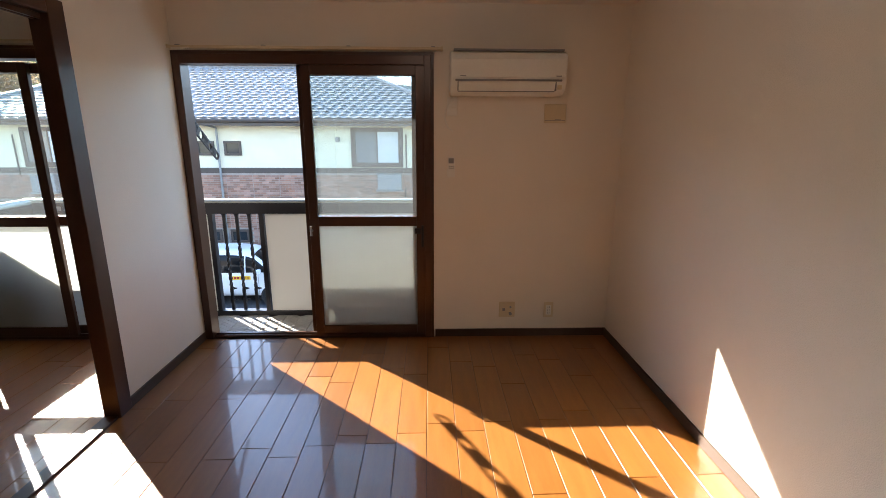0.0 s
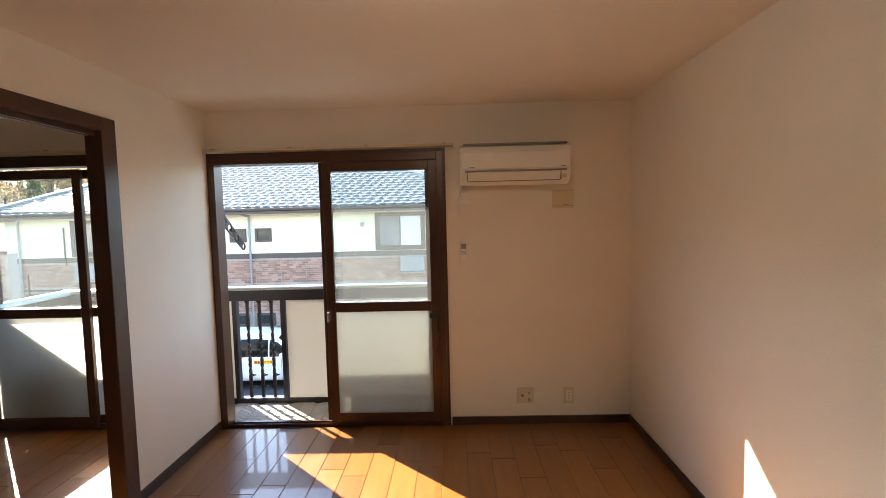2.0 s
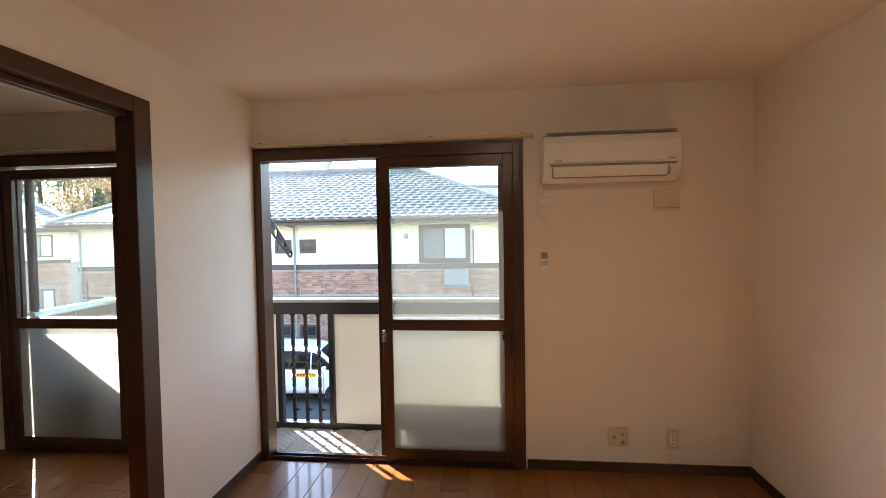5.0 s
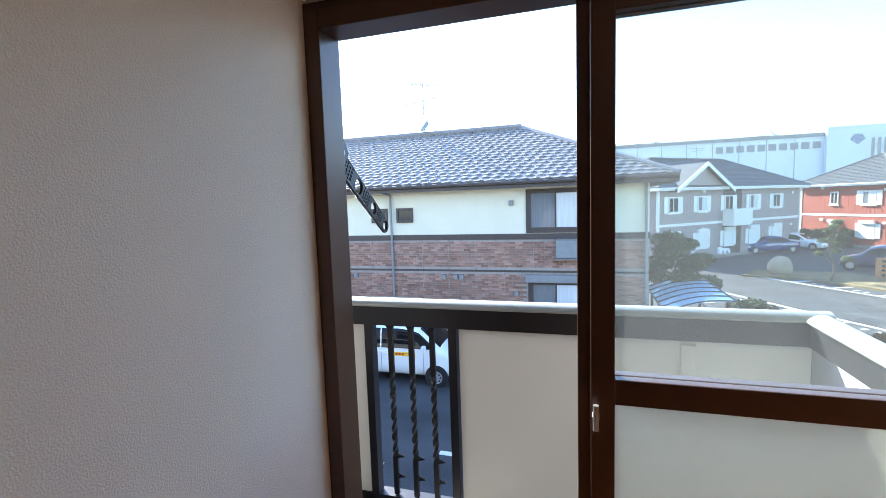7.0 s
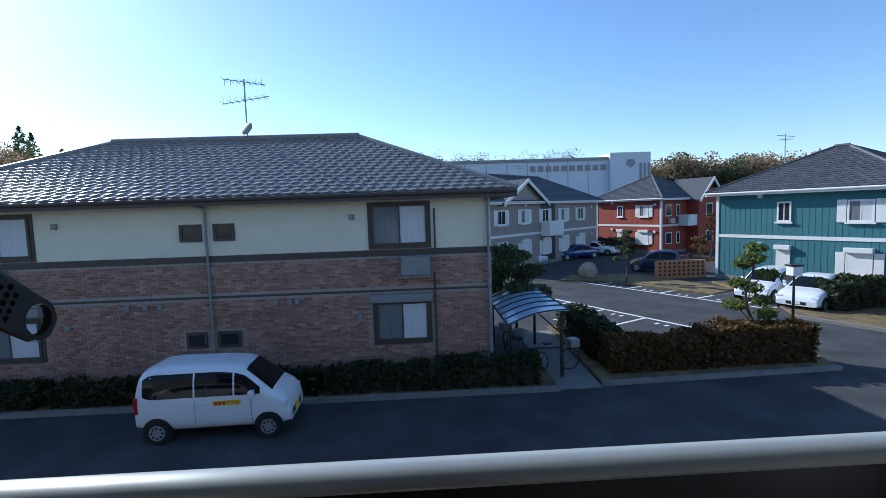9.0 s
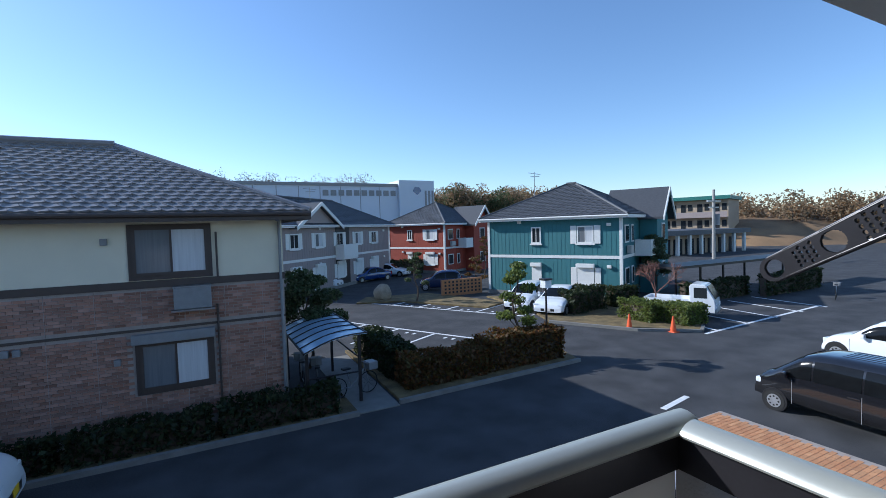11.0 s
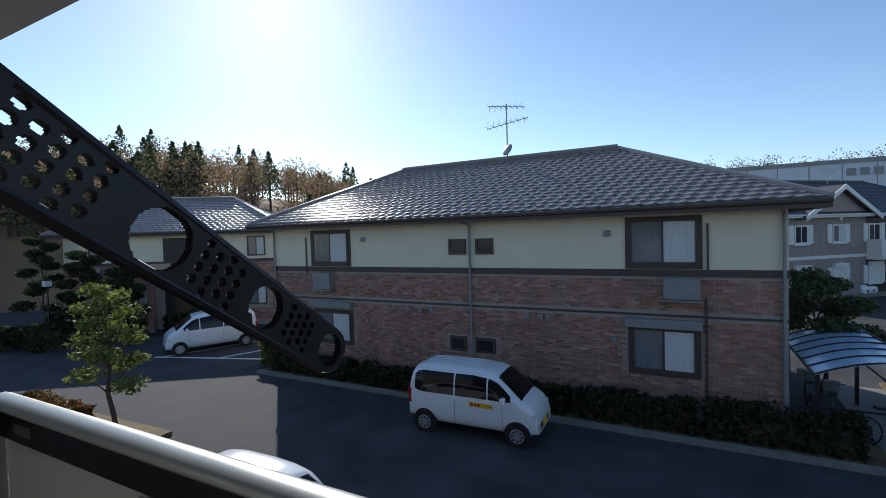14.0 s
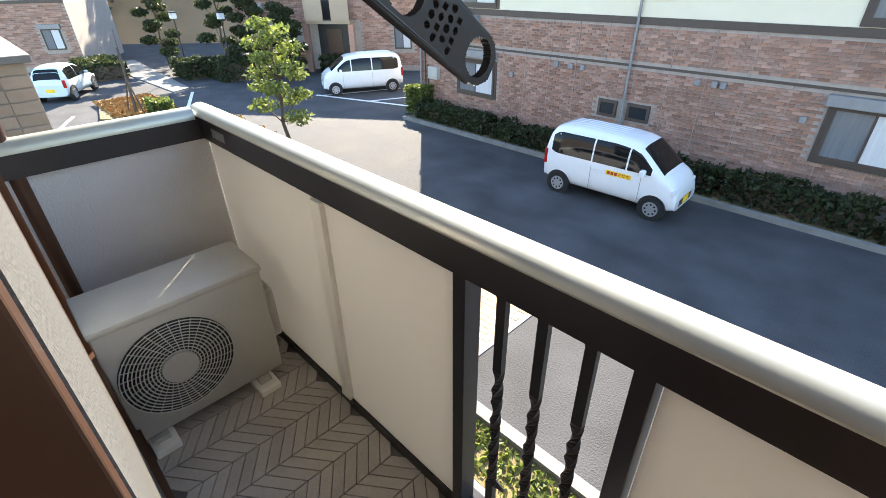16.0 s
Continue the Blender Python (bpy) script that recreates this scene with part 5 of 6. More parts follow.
# writing that can be read on the sign
for s, rot in ((-1, 0),):
    cu = bpy.data.curves.new("sign_text", "FONT")
    cu.body, cu.size, cu.extrude = "マサキ", 0.105, 0.001
    dg = new("sign_text_source", cu)
    bpy.context.view_layer.update()
    me = bpy.data.meshes.new_from_object(dg.evaluated_get(bpy.context.evaluated_depsgraph_get()))
    bpy.data.objects.remove(dg)
    me.materials.append(M_INK)
    ob = new("sign_text", me)
    ob.parent = [c for c in van.children if c.name.startswith("door_sign")][0]
    ob.matrix_basis = pose(0.31, -0.725 - 0.0145, 0.825, 90, 0, 0)
car("compact_wagon", "van", M_CARW, 3.8, 1.63, 1.74, (-20.5, 14.0), (-0.46, -0.89), "white compact wagon parked before a brick house")
car("kei_hatchback", "hatch", M_CARM, 3.4, 1.47, 1.55, (-30.2, 3.6), (-0.86, 0.5), "pale mint kei hatchback seen from behind")
car("sedan", "hatch", M_CARW, 3.9, 1.68, 1.43, (-7.7, 4.85), (-1, 0), "white hatchback parked below the balcony")
car("sedan", "sedan", M_CARW, 4.3, 1.7, 1.42, (6.0, 5.05), (-1, 0), "white saloon parked below the balcony end")
car("box_wagon", "van", M_CARK, 3.9, 1.68, 1.65, (13.1, 5.1), (0.04, 1), "glossy black boxy wagon beside orange paving")
car("kei_hatchback", "hatch", M_CARW, 3.5, 1.6, 1.62, (19.2, 6.4), (0.06, 1), "white hatchback parked behind the black wagon")
car("compact_wagon", "hatch", M_CARW, 3.8, 1.68, 1.55, (16.9, 22.6), (-0.86, -0.5), "white hatchback by the teal house")
car("liftback", "sedan", M_CARW, 4.5, 1.76, 1.47, (17.7, 20.6), (-0.86, -0.5), "white liftback saloon by the teal house")
car("kei_suv", "hatch", M_CARN, 3.4, 1.47, 1.6, (16.4, 33.2), (-0.87, 0.49), "dark navy boxy kei car")
car("sedan", "sedan", M_CARB, 4.3, 1.75, 1.4, (13.8, 43.4), (-0.9, -0.3), "bright blue saloon before the grey house")
car("sedan", "sedan", M_CARW, 4.4, 1.75, 1.4, (17.0, 46.5), (0.7, -0.7), "white saloon before the grey house")
car("minivan", "van", M_CARW, 4.0, 1.69, 1.6, (8.4, 41.2), (0.72, -0.69), "white small minivan before the grey house")
car("sedan", "sedan", M_CARW, 4.3, 1.7, 1.4, (5.6, 38.6), (0.72, -0.69), "white saloon beside the minivan")

tr = thing("kei_truck", (0, 0, 0), "white kei pickup truck behind a clipped hedge", "truck", "parked vehicles")
bm = prism(bmesh.new(), [(0.55, 0.35), (0.5, 1.7), (0.62, 1.78), (1.25, 1.74), (1.66, 1.02), (1.70, 0.35)], "y", -0.72, 0.72)
bmesh.ops.bevel(bm, geom=list(bm.edges), offset=0.04, segments=2, affect="EDGES")
cabn = part("cab", bm, M_CARW, tr, smooth=True)
part("windscreen", prism(bmesh.new(), [(1.29, 1.68), (1.32, 1.69), (1.665, 1.06), (1.62, 1.06)], "y", -0.62, 0.62), M_DARKGLASS, cabn)
for s in (-1, 1):
    part("side_window", boxes((0.72, 1.3, s * 0.722 - 0.006, s * 0.722 + 0.006, 1.08, 1.6)), M_DARKGLASS, cabn)
    part("headlamp", boxes((1.62, 1.715, s * 0.52 - 0.14, s * 0.52 + 0.14, 0.62, 0.82), bevel=0.02), M_LAMP, tr)
    part("bed_side", boxes((-1.65, 0.48, s * 0.70 - 0.02, s * 0.70 + 0.02, 0.66, 0.98)), M_CARW, tr)
    for x in (-0.9, 1.05):
        w = part("wheel", rods(((x, s * 0.55, 0.27), (x, s * 0.73, 0.27), 0.27), seg=20), M_TYRE, tr)
        part("rim", rods(((x, s * 0.72, 0.27), (x, s * 0.74, 0.27), 0.16), seg=16), M_RIM, w)
part("bed_floor", boxes((-1.65, 0.48, -0.679, 0.679, 0.60, 0.66)), M_CARW, tr)
part("tailgate", boxes((-1.69, -1.651, -0.72, 0.72, 0.66, 0.98)), M_CARW, tr)
part("chassis", boxes((-1.6, 1.5, -0.4, 0.4, 0.28, 0.60)), M_BLACK, tr)
part("bumper", boxes((1.66, 1.72, -0.7, 0.7, 0.36, 0.56), bevel=0.02), M_GREYP, tr)
tr.matrix_basis = pose(21.6, 15.7, ZG + 0.005, 0, 0, -66)

# ---- street things ----


def lamp(x, y, h):
    t = thing("street_lamp", (x, y, ZG), "black garden street lamp with square glass lantern", "street lamp", "street lamps")
    part("pole", rods(((x, y, ZG), (x, y, ZG + h - 0.35), 0.05, 0.035)), M_IRON, t)
    part("lantern", boxes((x - 0.15, x + 0.15, y - 0.15, y + 0.15, ZG + h - 0.35, ZG + h - 0.06), bevel=0.01), M_LAMP, t, "pale glass lantern")
    part("cap", boxes((x - 0.18, x + 0.18, y - 0.18, y + 0.18, ZG + h - 0.059, ZG + h), bevel=0.01), M_IRON, t)


lamp(10.85, 13.7, 2.95)
lamp(-31.5, 9.6, 3.3)
lamp(-29.0, 11.2, 3.3)


def cone(x, y):
    t = thing("traffic_cone", (x, y, ZG), "orange plastic traffic cone at the kerb", "traffic cone", "traffic cones")
    part("base", boxes((x - 0.19, x + 0.19, y - 0.19, y + 0.19, ZG + 0.001, ZG + 0.04), bevel=0.01), M_CONE, t)
    part("cone", rods(((x, y, ZG + 0.04), (x, y, ZG + 0.72), 0.14, 0.03), seg=20), M_CONE, t, smooth=True)


cone(16.88, 15.01)
cone(17.95, 13.52)
bm = bmesh.new()
bmesh.ops.create_icosphere(bm, subdivisions=3, radius=0.6)
for v in bm.verts:
    v.co *= 1 + 0.18 * noise.noise(v.co * 2.2)
    v.co = Vector((10.5 + v.co.x * 1.1, 30.7 + v.co.y * 0.7, max(ZG + 0.08, ZG + 0.55 + v.co.z * 1.05)))
solid("boulder", bm, M_STONE, "rough upright tan boulder on the grass island", "boulder", smooth=True)

# bicycle shelter with bowed roof
sh = thing("bicycle_shelter", (2.6, 14.4, ZG), "bicycle shelter with bowed blue plastic roof", "shelter")


def bow(u):
    """Height of the bowed roof from its low house side to its high free side."""
    return -1.78 + 0.36 * u + 0.13 * math.sin(math.pi * u)


bm = bmesh.new()
prev = None
for i in range(13):
    u = i / 12
    x, z = 1.62 + 1.75 * u, bow(u)
    row = [bm.verts.new((x, 12.5, z)), bm.verts.new((x, 16.4, z)), bm.verts.new((x, 12.5, z - 0.02)), bm.verts.new((x, 16.4, z - 0.02))]
    if prev:
        bm.faces.new((prev[0], row[0], row[1], prev[1]))
        bm.faces.new((prev[2], prev[3], row[3], row[2]))
        bm.faces.new((prev[0], prev[2], row[2], row[0]))
        bm.faces.new((prev[1], row[1], row[3], prev[3]))
    prev = row
part("roof_sheet", bm, M_POLY, sh, "pale blue polycarbonate sheet", smooth=True)
for k in range(7):
    y = 12.5 + k * 0.65
    pts = [Vector((1.62 + 1.75 * i / 8, y, bow(i / 8) + 0.012)) for i in range(9)]
    bm = bmesh.new()
    for p, q in zip(pts, pts[1:]):
        rod(bm, p, q, 0.020, seg=6)
    part("rib", bm, M_IRON, sh)
for x in (1.62, 3.37):
    part("edge_rail", rods(((x, 12.5, bow(0 if x < 2 else 1)), (x, 16.4, bow(0 if x < 2 else 1)), 0.03), seg=8), M_IRON, sh)
for x, y in ((1.75, 12.9), (3.25, 12.9), (1.75, 16.2), (3.25, 16.2)):
    part("post", boxes((x - 0.04, x + 0.04, y - 0.04, y + 0.04, ZG, bow((x - 1.62) / 1.75) - 0.02)), M_IRON, sh)
part("rail", rods(((1.75, 12.9, -2.6), (3.25, 12.9, -2.6), 0.025)), M_IRON, sh)
part("rail", rods(((3.25, 12.9, -2.2), (3.25, 16.2, -2.2), 0.025)), M_IRON, sh)


def bicycle(x, y, turn):
    t = thing("bicycle", (0, 0, 0), "dark city bicycle standing by the shelter", "bicycle", "bicycles")
    for cx in (-0.52, 0.52):
        bm = bmesh.new()
        for k in range(24):
            a, b = 2 * math.pi * k / 24, 2 * math.pi * (k + 1) / 24
            rod(bm, (cx + 0.32 * math.cos(a), 0, 0.33 + 0.32 * math.sin(a)), (cx + 0.32 * math.cos(b), 0, 0.33 + 0.32 * math.sin(b)), 0.016, seg=5)
        for k in range(8):
            a = math.pi * k / 4
            rod(bm, (cx, 0, 0.33), (cx + 0.31 * math.cos(a), 0, 0.33 + 0.31 * math.sin(a)), 0.003, seg=4)
        part("wheel", bm, M_TYRE, t)
    part("frame", rods(((-0.52, 0, 0.33), (-0.05, 0, 0.30), 0.016), ((-0.05, 0, 0.30), (0.40, 0, 0.78), 0.018), ((-0.05, 0, 0.30), (-0.2, 0, 0.85), 0.016), ((0.52, 0, 0.33), (0.38, 0, 0.98), 0.016)), M_STEEL, t)
    part("handlebar", rods(((0.36, -0.27, 0.98), (0.36, 0.27, 0.98), 0.013)), M_STEEL, t)
    part("saddle", boxes((-0.34, -0.08, -0.08, 0.08, 0.85, 0.91), bevel=0.02), M_BLACK, t)
    part("basket", boxes((0.48, 0.78, -0.17, 0.17, 0.72, 0.95), bevel=0.01), M_GREYP, t)
    t.matrix_basis = pose(x, y, ZG + 0.03, 0, 0, turn)


bicycle(3.15, 13.35, 12)
bicycle(2.3, 14.2, 80)
bicycle(2.0, 15.1, 85)
bicycle(33.0, 13.6, 20)
pl = thing("utility_pole", (52, 33, ZG), "concrete utility pole with crossarms and transformer", "utility pole")
part("pole", rods(((52, 33, ZG), (52, 33, 5.0), 0.20, 0.14)), M_POLE, pl)
part("crossarm", boxes((50.8, 53.2, 32.9, 33.1, 3.6, 3.75), (51.2, 52.8, 32.9, 33.1, 2.9, 3.02)), M_STEEL, pl)
part("transformer", rods(((52.5, 33, 0.9), (52.5, 33, 2.2), 0.35)), M_GREYP, pl)
shed = thing("roadside_shelter", (34, 17, ZG), "long low dark bicycle shelter along the hedge", "shelter")
part("roof", boxes((24.5, 44, 18.2, 20.2, -1.45, -1.30)), M_IRON, shed)
for x in np.arange(25, 44, 2.4):
    part("post", boxes((x - 0.05, x + 0.05, 18.4, 18.5, ZG, -1.451)), M_IRON, shed)
hall = thing("low_shop", (60, 40, ZG), "low dark-roofed shop with pale posts before the block", "shop")
part("wall", boxes((57, 76, 44.5, 52, ZG - 1, -0.6)), M_APART, hall)
part("roof", boxes((56, 77, 42.6, 52.5, -0.6, 0.1)), M_SLATE, hall)
for x in np.arange(57, 76.5, 2.7):
    part("post", boxes((x - 0.2, x + 0.2, 42.9, 43.3, ZG - 1, -0.601)), M_TRIMW, hall)
for x in np.arange(58, 75, 2.7):
    part("shop_window", boxes((x, x + 1.9, 44.4, 44.49, ZG - 0.6, -1.2)), M_DARKGLASS, hall)
fen = thing("brick_fence", (22, 34, ZG), "low orange brick lattice fence beside the teal house", "fence")
part("wall", boxes((14.6, 18.0, 29.55, 29.75, ZG, ZG + 1.2)), M_ORANGEP, fen)
# lattice openings drawn as black plates, their shade put into the colour
for i in range(10):
    for j in range(4):
        part("opening", boxes((14.8 + i * 0.32, 14.95 + i * 0.32, 29.53, 29.549, ZG + 0.2 + 0.25 * j, ZG + 0.34 + 0.25 * j)), M_BLACK, fen)

# ---- plants ----


def hedge(name, blocks, size, n, material, label, category="hedge"):
    """Leafy blocks (x0, x1, y0, y1, top); leaves crowd to the outside, with an uneven outline, over a twiggy core."""
    t = thing(name, (blocks[0][0], blocks[0][2], ZG), label, category)
    pts = []
    for x0, x1, y0, y1, top in blocks:
        m = int(n * (x1 - x0 + 0.3) * (y1 - y0 + 0.3))
        p = RNG.uniform(0, 1, (m, 3))
        face = RNG.integers(0, 4, m)
        p[face == 0, 2] = 1 - RNG.uniform(0, 0.18, (face == 0).sum())
        p[face == 1, 1] = RNG.uniform(0, 0.2, (face == 1).sum())
        p[face == 2, 0] = np.where(RNG.uniform(0, 1, (face == 2).sum()) < 0.5, 0.04, 0.96)
        w = np.stack([x0 + p[:, 0] * (x1 - x0), y0 + p[:, 1] * (y1 - y0), ZG + 0.06 + p[:, 2] * (top - ZG - 0.06)], 1)
        wob = np.array([noise.noise(Vector(q) * 1.6) for q in w])
        w[:, 2] += wob * 0.22 * p[:, 2]
        w[:, 1] -= wob[::-1] * 0.15
        pts.append(w)
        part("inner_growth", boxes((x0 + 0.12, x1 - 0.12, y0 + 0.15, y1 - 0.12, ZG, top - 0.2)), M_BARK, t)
    leaves("foliage", np.concatenate(pts), size, material, t, kind="stuff", rng=RNG)
    return t


hedge("hedge", [(4.6, 7.6, 12.75, 13.7, -2.45), (7.6, 11.0, 12.85, 13.8, -2.25)], 0.07, 1700, M_LEAFA, "clipped hedge turning red and brown")
hedge("hedge", [(4.55, 5.5, 13.9, 18.0, -2.35)], 0.075, 900, M_LEAF, "dark clipped hedge beside the path")
hedge("bush_row", [(-14.6, -11.0, 12.2, 13.0, -2.85), (-10.8, -7.5, 12.2, 13.0, -2.9), (-7.4, -3.6, 12.2, 13.0, -2.8), (-3.5, -0.6, 12.2, 13.0, -2.75), (-0.5, 2.5, 12.2, 13.0, -2.7)], 0.07, 750, M_LEAF, "low dark bushes along the house wall", "bushes")
hedge("rounded_hedge", [(18.3, 19.5, 15.0, 17.0, -2.45), (19.0, 20.6, 13.6, 15.2, -2.5)], 0.07, 1400, M_LEAFY, "rounded yellow-green clipped hedge")
hedge("bush_row", [(16.9, 18.2, 18.7, 19.9, -2.15), (18.2, 19.7, 19.0, 20.2, -2.05), (20.4, 22.4, 19.0, 19.9, -2.3)], 0.08, 900, M_LEAF, "dark green bushes beside the teal house", "bushes")
hedge("hedge", [(24.5, 31, 17.4, 18.0, -2.2), (31, 38, 16.4, 17.0, -2.1)], 0.10, 450, M_LEAF, "dark hedge behind the parking bays")
hedge("hedge", [(17.5, 22.5, 46.8, 47.8, -1.9)], 0.12, 350, M_LEAF, "dark hedge before the red house")
hedge("hedge", [(-17.0, -14.4, 5.6, 6.3, -2.65)], 0.06, 1800, M_LEAFA, "low red-leaved hedge in the sun")
hedge("bush_row", [(-31.5, -29.5, 8.8, 10.2, -2.5), (-29.6, -27.3, 10.0, 12.0, -2.4), (-26.4, -22.6, 15.3, 16.2, -2.6), (-37, -33, 5.0, 7.0, -2.6)], 0.11, 420, M_LEAF, "mixed garden bushes along the footpath", "bushes")
hedge("bush", [(-22.9, -22.1, 5.0, 5.8, -2.8)], 0.07, 1600, M_LEAFY, "small round clipped bush", "bush")
hedge("bush", [(-15.6, -14.6, 12.6, 13.3, -2.4)], 0.07, 1500, M_LEAFY, "bush at the house corner", "bush")


def tree(name, x, y, h, r, label, material, pads=9, n=420, leaf=0.07, low=0.35, trunk=0.07):
    """A tapered leaning trunk with limbs that each carry a pad of foliage."""
    t = thing(name, (x, y, ZG), label, "tree")
    bm = bmesh.new()
    pts = [Vector((x + 0.12 * math.sin(k * 1.3), y + 0.1 * math.cos(k * 1.7), ZG + h * 0.9 * k / 6)) for k in range(7)]
    for k, (p, q) in enumerate(zip(pts, pts[1:])):
        rod(bm, p, q, trunk * (1 - k / 7.5), trunk * (1 - (k + 1) / 7.5), seg=8)
    cs, tips = [], []
    for k in range(pads):
        u = low + (1 - low) * (k + 0.5) / pads
        a = k * 2.4
        d = r * (1.05 - 0.75 * (u - low) / (1 - low)) * RNG.uniform(0.55, 1.0)
        base = pts[min(6, int(u * 6))]
        tip = Vector((x + d * math.cos(a), y + d * math.sin(a), ZG + h * u))
        rod(bm, base, tip, trunk * 0.35, trunk * 0.15, seg=5)
        s = r * RNG.uniform(0.35, 0.5)
        cs.append(np.array(tip) + in_ball(RNG, n, (s, s, s * 0.5)))
    part("trunk", bm, M_BARK, t)
    leaves("crown", np.concatenate(cs), leaf, material, t, kind="stuff", rng=RNG)
    return t


tree("garden_tree", -14.0, 6.5, 3.9, 1.0, "clipped tree with yellow-green leaf pads", M_LEAFY, pads=16, n=170)
tree("pine_tree", 9.6, 13.9, 3.6, 0.8, "slim pine clipped into pads by the hedge", M_LEAFY, pads=9, n=260)
tree("pine_tree", 2.65, 17.0, 3.45, 1.3, "dark clipped pine behind the shelter", M_PINE, pads=10, n=700, low=0.5)
tree("pine_tree", 12.0, 28.3, 3.4, 0.7, "slender clipped pine on the grass island", M_PINE, pads=9, n=200)
tree("garden_tree", 25.3, 40.5, 4.0, 0.8, "slender clipped tree before the red house", M_LEAFA, pads=8, n=160)
tree("garden_tree", 18.4, 30.9, 2.6, 0.8, "small tree with red autumn leaves", M_LEAFA, pads=7, n=120)
tree("evergreen_tree", 27.0, 21.5, 4.0, 1.2, "dark evergreen tree behind the teal house", M_PINE, pads=12, n=400)
for x, y, h in ((-31.0, 11.8, 5.4), (-27.8, 12.2, 4.6), (-34.5, 9.5, 4.8), (-26.8, 13.6, 3.6)):
    tree("evergreen_tree", x, y, h, 1.2, "dense dark evergreen tree by the footpath", M_LEAF, pads=13, n=420, leaf=0.09, low=0.2)


def bare_tree(x, y, h):
    t = thing("bare_tree", (x, y, ZG), "leafless winter tree with fine reddish twigs", "tree")
    bm = bmesh.new()
    rng = np.random.default_rng(3)

    def grow(p, d, l, r, depth):
        q = p + d * l
        rod(bm, p, q, r, r * 0.7, seg=5 if depth > 2 else 3)
        if depth:
            for _ in range(4 if depth > 1 else 5):
                e = (d + Vector(rng.normal(size=3)) * 0.42 + Vector((0, 0, 0.15))).normalized()
                grow(q, e, l * rng.uniform(0.55, 0.85), r * 0.6, depth - 1)

    grow(Vector((x, y, ZG)), Vector((0, 0, 1)), h * 0.28, 0.06, 4)
    part("branches", bm, mat("reddish_twigs", (0.17, 0.08, 0.06), 0.9), t)


bare_tree(21.3, 17.0, 3.8)
st = thing("tree_stake", (-23.4, 4.7, ZG), "young tree trunk propped with wooden stakes", "stake")
part("trunk", rods(((-23.4, 4.7, ZG), (-23.5, 4.8, ZG + 2.6), 0.07, 0.03), ((-23.5, 4.8, ZG + 1.8), (-24.2, 5.0, ZG + 3.2), 0.03, 0.01)), M_BARK, st)
part("stake", rods(((-23.9, 4.5, ZG), (-23.45, 4.72, ZG + 1.4), 0.03), ((-22.9, 4.9, ZG), (-23.4, 4.74, ZG + 1.4), 0.03)), M_BARK, st)

# wooded hills behind


def hill(name, cx, cy, rx, ry, h, label):
    bm = bmesh.new()
    n = 24
    grid = [[bm.verts.new((cx + rx * (2 * i / n - 1), cy + ry * (2 * j / n - 1),
                           ZG - 0.5 + h * max(0, 1 - ((2 * i / n - 1) ** 2 + (2 * j / n - 1) ** 2)) ** 0.7 * (1 + 0.2 * noise.noise((i * 0.3, j * 0.3, cx))))) for j in range(n + 1)] for i in range(n + 1)]
    for i in range(n):
        for j in range(n):
            bm.faces.new((grid[i][j], grid[i + 1][j], grid[i + 1][j + 1], grid[i][j + 1]))
    return structure(name, bm, M_HILL, label, smooth=True)


hill("hill_west", -85, 50, 52, 52, 14.0, "wooded slope of brown leaf litter")
hill("hill_east", 95, 135, 60, 35, 12.0, "low wooded autumn hill")


def woods(name, spots, material, leaf, label, conifer=False):
    """A far wood: many crowns of clumps, each with its own trunk, as one mass."""
    cs = []
    bm = bmesh.new()
    for x, y, z, h, r in spots:
        n = 420
        if conifer:
            u = RNG.uniform(0, 1, n)
            a = RNG.uniform(0, 6.283, n)
            d = r * (1 - u) ** 0.8 * RNG.uniform(0.3, 1, n)
            cs.append(np.stack([x + d * np.cos(a), y + d * np.sin(a), z + h * (0.25 + 0.75 * u)], 1))
        else:
            cs.append(np.array((x, y, z + h * 0.65)) + in_ball(RNG, n, (r, r, h * 0.38)))
        rod(bm, (x, y, z - 0.5), (x, y, z + h * 0.7), 0.18, 0.05, seg=5)
    part(name + "_trunks", bm, M_BARK)["kind"] = "stuff"
    leaves(name, np.concatenate(cs), leaf, material, None, label, "stuff", RNG)


def scatter(n, x0, x1, y0, y1, z, h, r):
    return [(RNG.uniform(x0, x1), RNG.uniform(y0, y1), z(RNG), RNG.uniform(*h), RNG.uniform(*r)) for _ in range(n)]


def west(n, h, r):
    out = []
    for _ in range(n):
        a, d = math.radians(RNG.uniform(36, 88)), RNG.uniform(55, 100)
        x, y = -d * math.sin(a), d * math.cos(a)
        k = max(0, 1 - ((x + 85) / 50) ** 2 - ((y - 50) / 50) ** 2)
        out.append((x, y, ZG + 14 * k ** 0.7 - 0.5, RNG.uniform(*h), RNG.uniform(*r)))
    return out


woods("pine_wood", west(75, (6, 9.5), (1.8, 2.8)), M_PINE, 0.24, "pine wood on the western slope", True)
woods("brown_wood", west(230, (5, 8.5), (1.8, 3.0)), M_WOODS, 0.17, "brown leafless and autumn trees on the slope")
woods("far_bare_wood", scatter(110, -70, 50, 138, 160, lambda g: 5.0, (11, 15), (2.5, 4)), M_BARE, 0.22, "bare winter treetops behind the factory")
woods("autumn_wood", scatter(130, 52, 110, 112, 150, lambda g: g.uniform(1, 4), (8, 12), (2.5, 4)), M_WOODS, 0.36, "autumn wood on the far hill")
woods("dark_wood", scatter(60, 52, 105, 112, 150, lambda g: g.uniform(1, 4), (7, 11), (2, 3.5)), M_PINE, 0.36, "evergreens within the far wood")
woods("east_wood", scatter(70, 105, 160, 40, 95, lambda g: ZG, (7, 11), (2.5, 4)), M_WOODS, 0.36, "autumn wood beyond the apartment block")
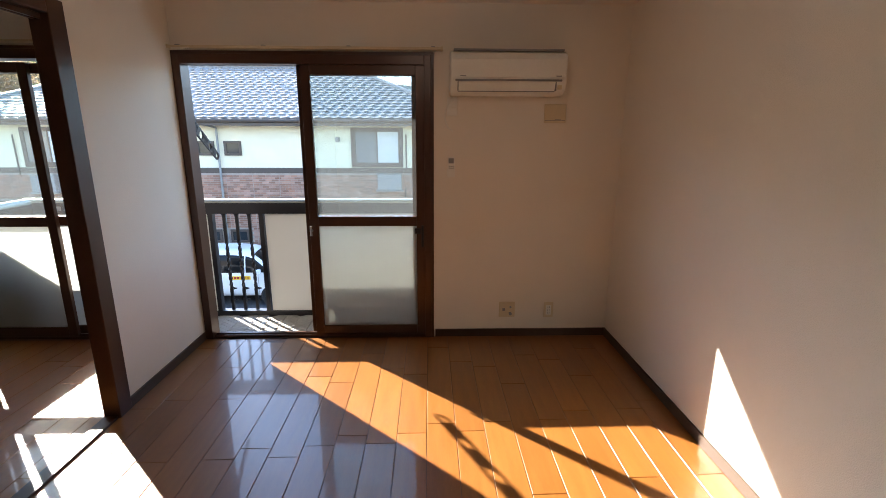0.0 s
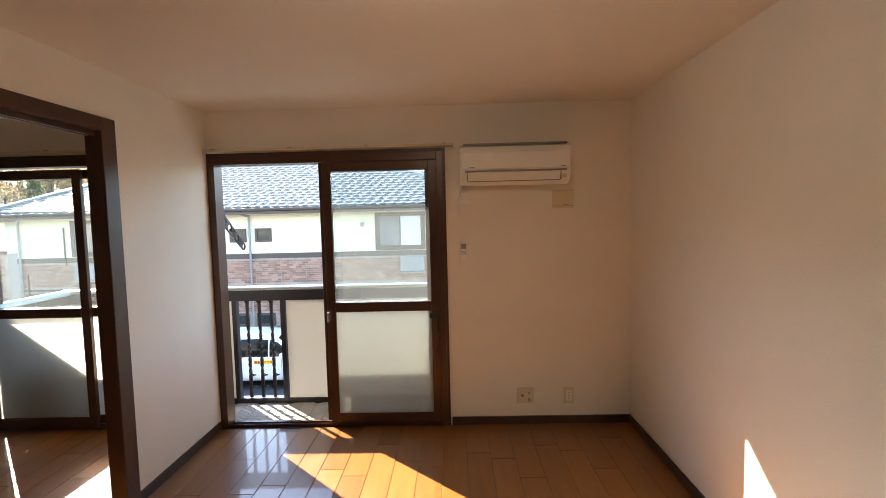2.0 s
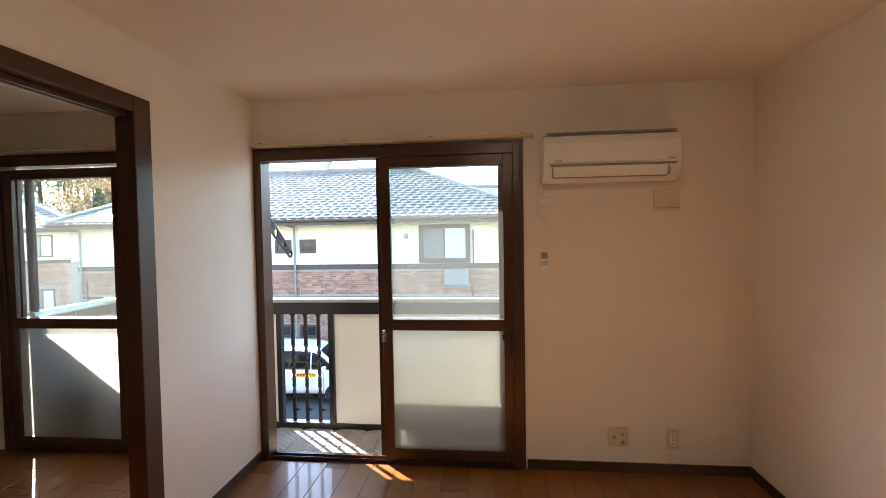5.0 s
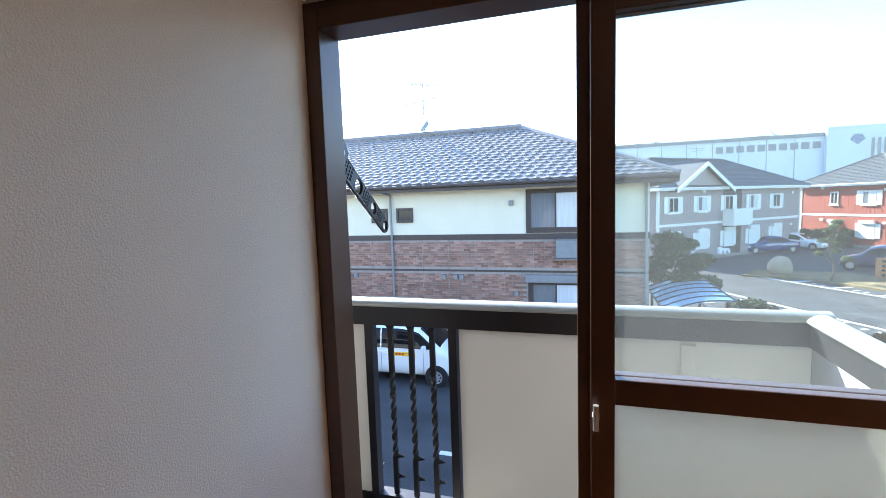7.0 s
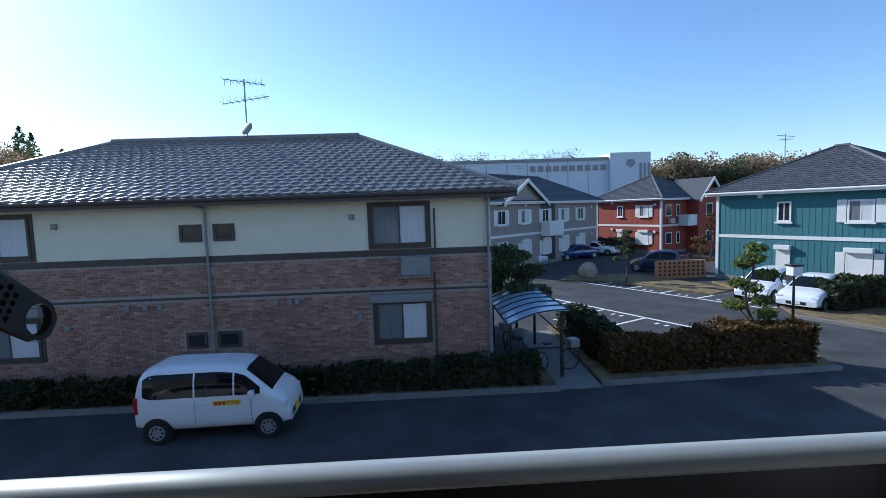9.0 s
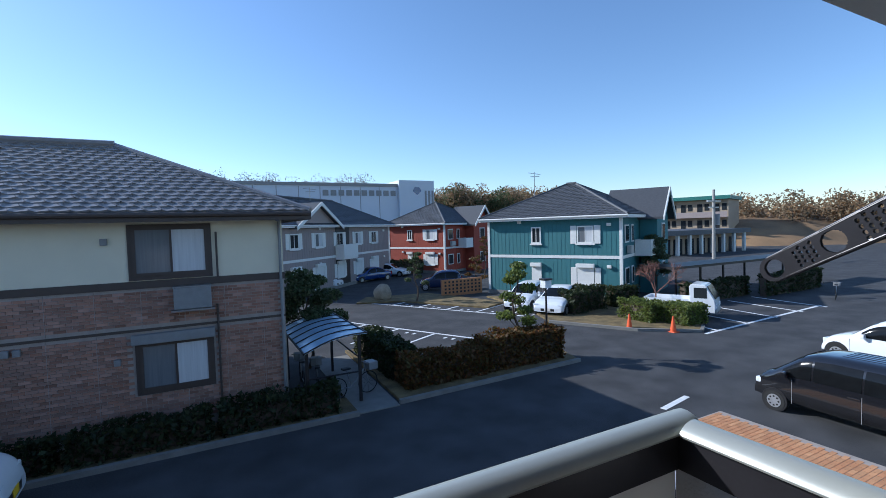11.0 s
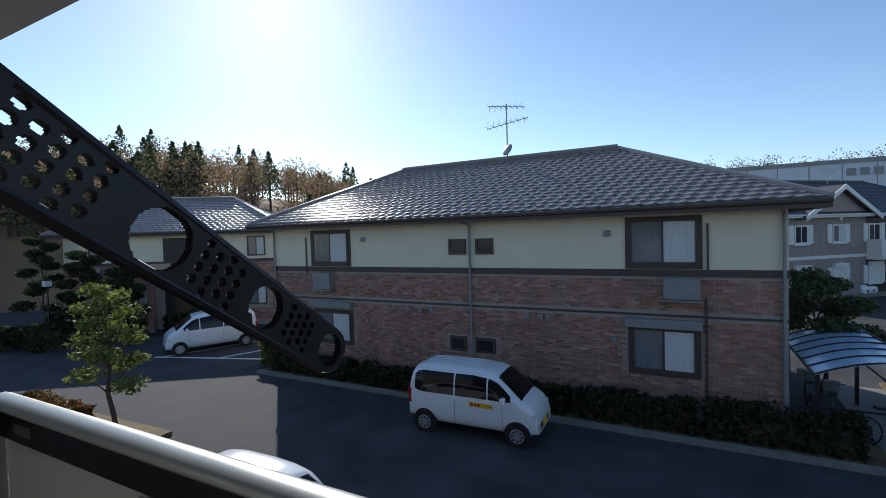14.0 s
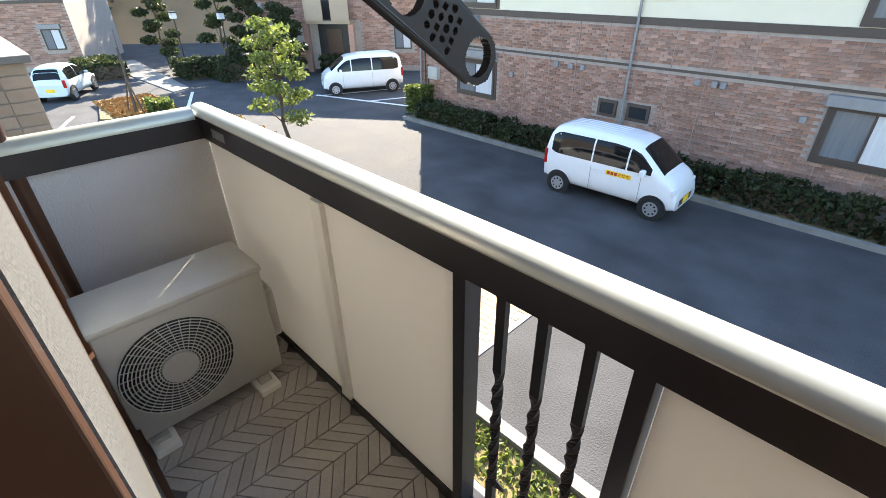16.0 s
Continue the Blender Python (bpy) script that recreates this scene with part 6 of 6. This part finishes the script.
hill("embankment", 118, 62, 34, 26, 6.5, "brown grassy embankment beyond the shops")
structure("backdrop_ridge", prism(bmesh.new(), [(-400, -4), (-400, 6), (-200, 9), (0, 7), (200, 5), (330, 3), (400, 3), (400, -4)], "y", 480, 490), M_HILL, "low far ridge")

# tufts of grass in the strip below
g = np.stack([RNG.uniform(-9, 6.4, 5000), RNG.uniform(2.6, 3.15, 5000), np.full(5000, ZG + 0.08)], 1)
leaves("grass", g, 0.05, M_LEAFY, None, "yellow-green grass tufts", "stuff", RNG, flat=-0.5)
g = np.concatenate([np.stack([RNG.uniform(-27, -23, 4000), RNG.uniform(3.9, 6.2, 4000), np.full(4000, ZG + 0.13)], 1)])
leaves("dry_grass", g, 0.09, mat("dry_grass_blade", (0.32, 0.17, 0.05), 0.8, rnd="island", spread=0.3), None, "orange-brown dry grass", "stuff", RNG, flat=-0.5)

# ---- pieces of floors and pavements ----
structure("floor", boxes((-4.28, XR, YB, -0.001, -0.12, -0.003)), M_GROOVE, "floor of glossy orange-brown boards")
fl = bpy.data.objects["floor"]
BW = 0.151
lens = (0.909, 0.606, 0.758)
boards = {}


def board(l):
    if l not in boards:
        bm = boxes((-BW / 2 + 0.0012, BW / 2 - 0.0012, -l / 2 + 0.001, l / 2 - 0.001, -0.004, 0.0))
        top = [e for e in bm.edges if all(v.co.z > -0.001 for v in e.verts)]
        bmesh.ops.bevel(bm, geom=top, offset=0.0016, segments=1, affect="EDGES")
        boards[l] = mesh_of("board", bm, M_BOARD)
    return boards[l]


for i in range(37):
    x = XR - BW / 2 - i * BW
    if x < -3.7:
        continue
    y, k = -0.002 + (i * 0.37 % 0.6), i
    while y > YB + 0.3 and y > -4.6:
        l = lens[k % 3]
        k += 1
        y1, y0 = min(y, -0.002), y - l
        y = y0
        ln = round(y1 - y0, 3)
        if ln < 0.1:
            continue
        ob = new("board", board(ln))
        ob.parent = fl
        ob.location = (x, (y0 + y1) / 2, 0.0)

# balcony floor: fishbone tiles
bf = bpy.data.objects["balcony_slab"]
tms = []
for s_ in (-1, 1):
    bm = boxes((-0.0635, 0.0635, -0.0245, 0.0245, -0.009, 0.0), bevel=0.0015)
    for v in bm.verts:
        v.co.y += s_ * v.co.x * 0.75
    tms.append(mesh_of("tile", bm, M_BALTILE))
for col in range(26):
    cx = BX0 + 0.09 + col * 0.131
    for row in range(13):
        cyy = 0.135 + row * 0.053
        if cyy > BY - 0.01 or cx > BX1 - 0.07:
            continue
        ob = new("tile", tms[col % 2])
        ob.parent = bf
        ob.location = (cx, cyy, BF)

# pavements


def pavers(name, x0, x1, y0, y1, w, d, material, label):
    base = structure(name, boxes((x0, x1, y0, y1, ZG - 0.05, ZG + 0.012)), M_MORTAR, label)
    me = mesh_of("paver", boxes((-w / 2 + 0.006, w / 2 - 0.006, -d / 2 + 0.006, d / 2 - 0.006, -0.012, 0.008)), material)
    for j in range(int((y1 - y0) / d)):
        for i in range(int((x1 - x0) / w)):
            x = x0 + (i + 0.5 + (0.25 if j % 2 else -0.25) * 0.9) * w
            if x0 + w / 2 < x < x1 - w / 2:
                ob = new("paver", me)
                ob.parent = base
                ob.location = (x, y0 + (j + 0.5) * d, ZG + 0.012)


pavers("pavement_cream", -8.0, -4.12, 3.9, 6.4, 0.24, 0.12, M_PAVE, "cream brick paving below the balcony")
pavers("pavement_orange", 9.6, 11.1, 3.2, 7.2, 0.22, 0.11, M_ORANGEP, "orange brick paving beside the parking bay")
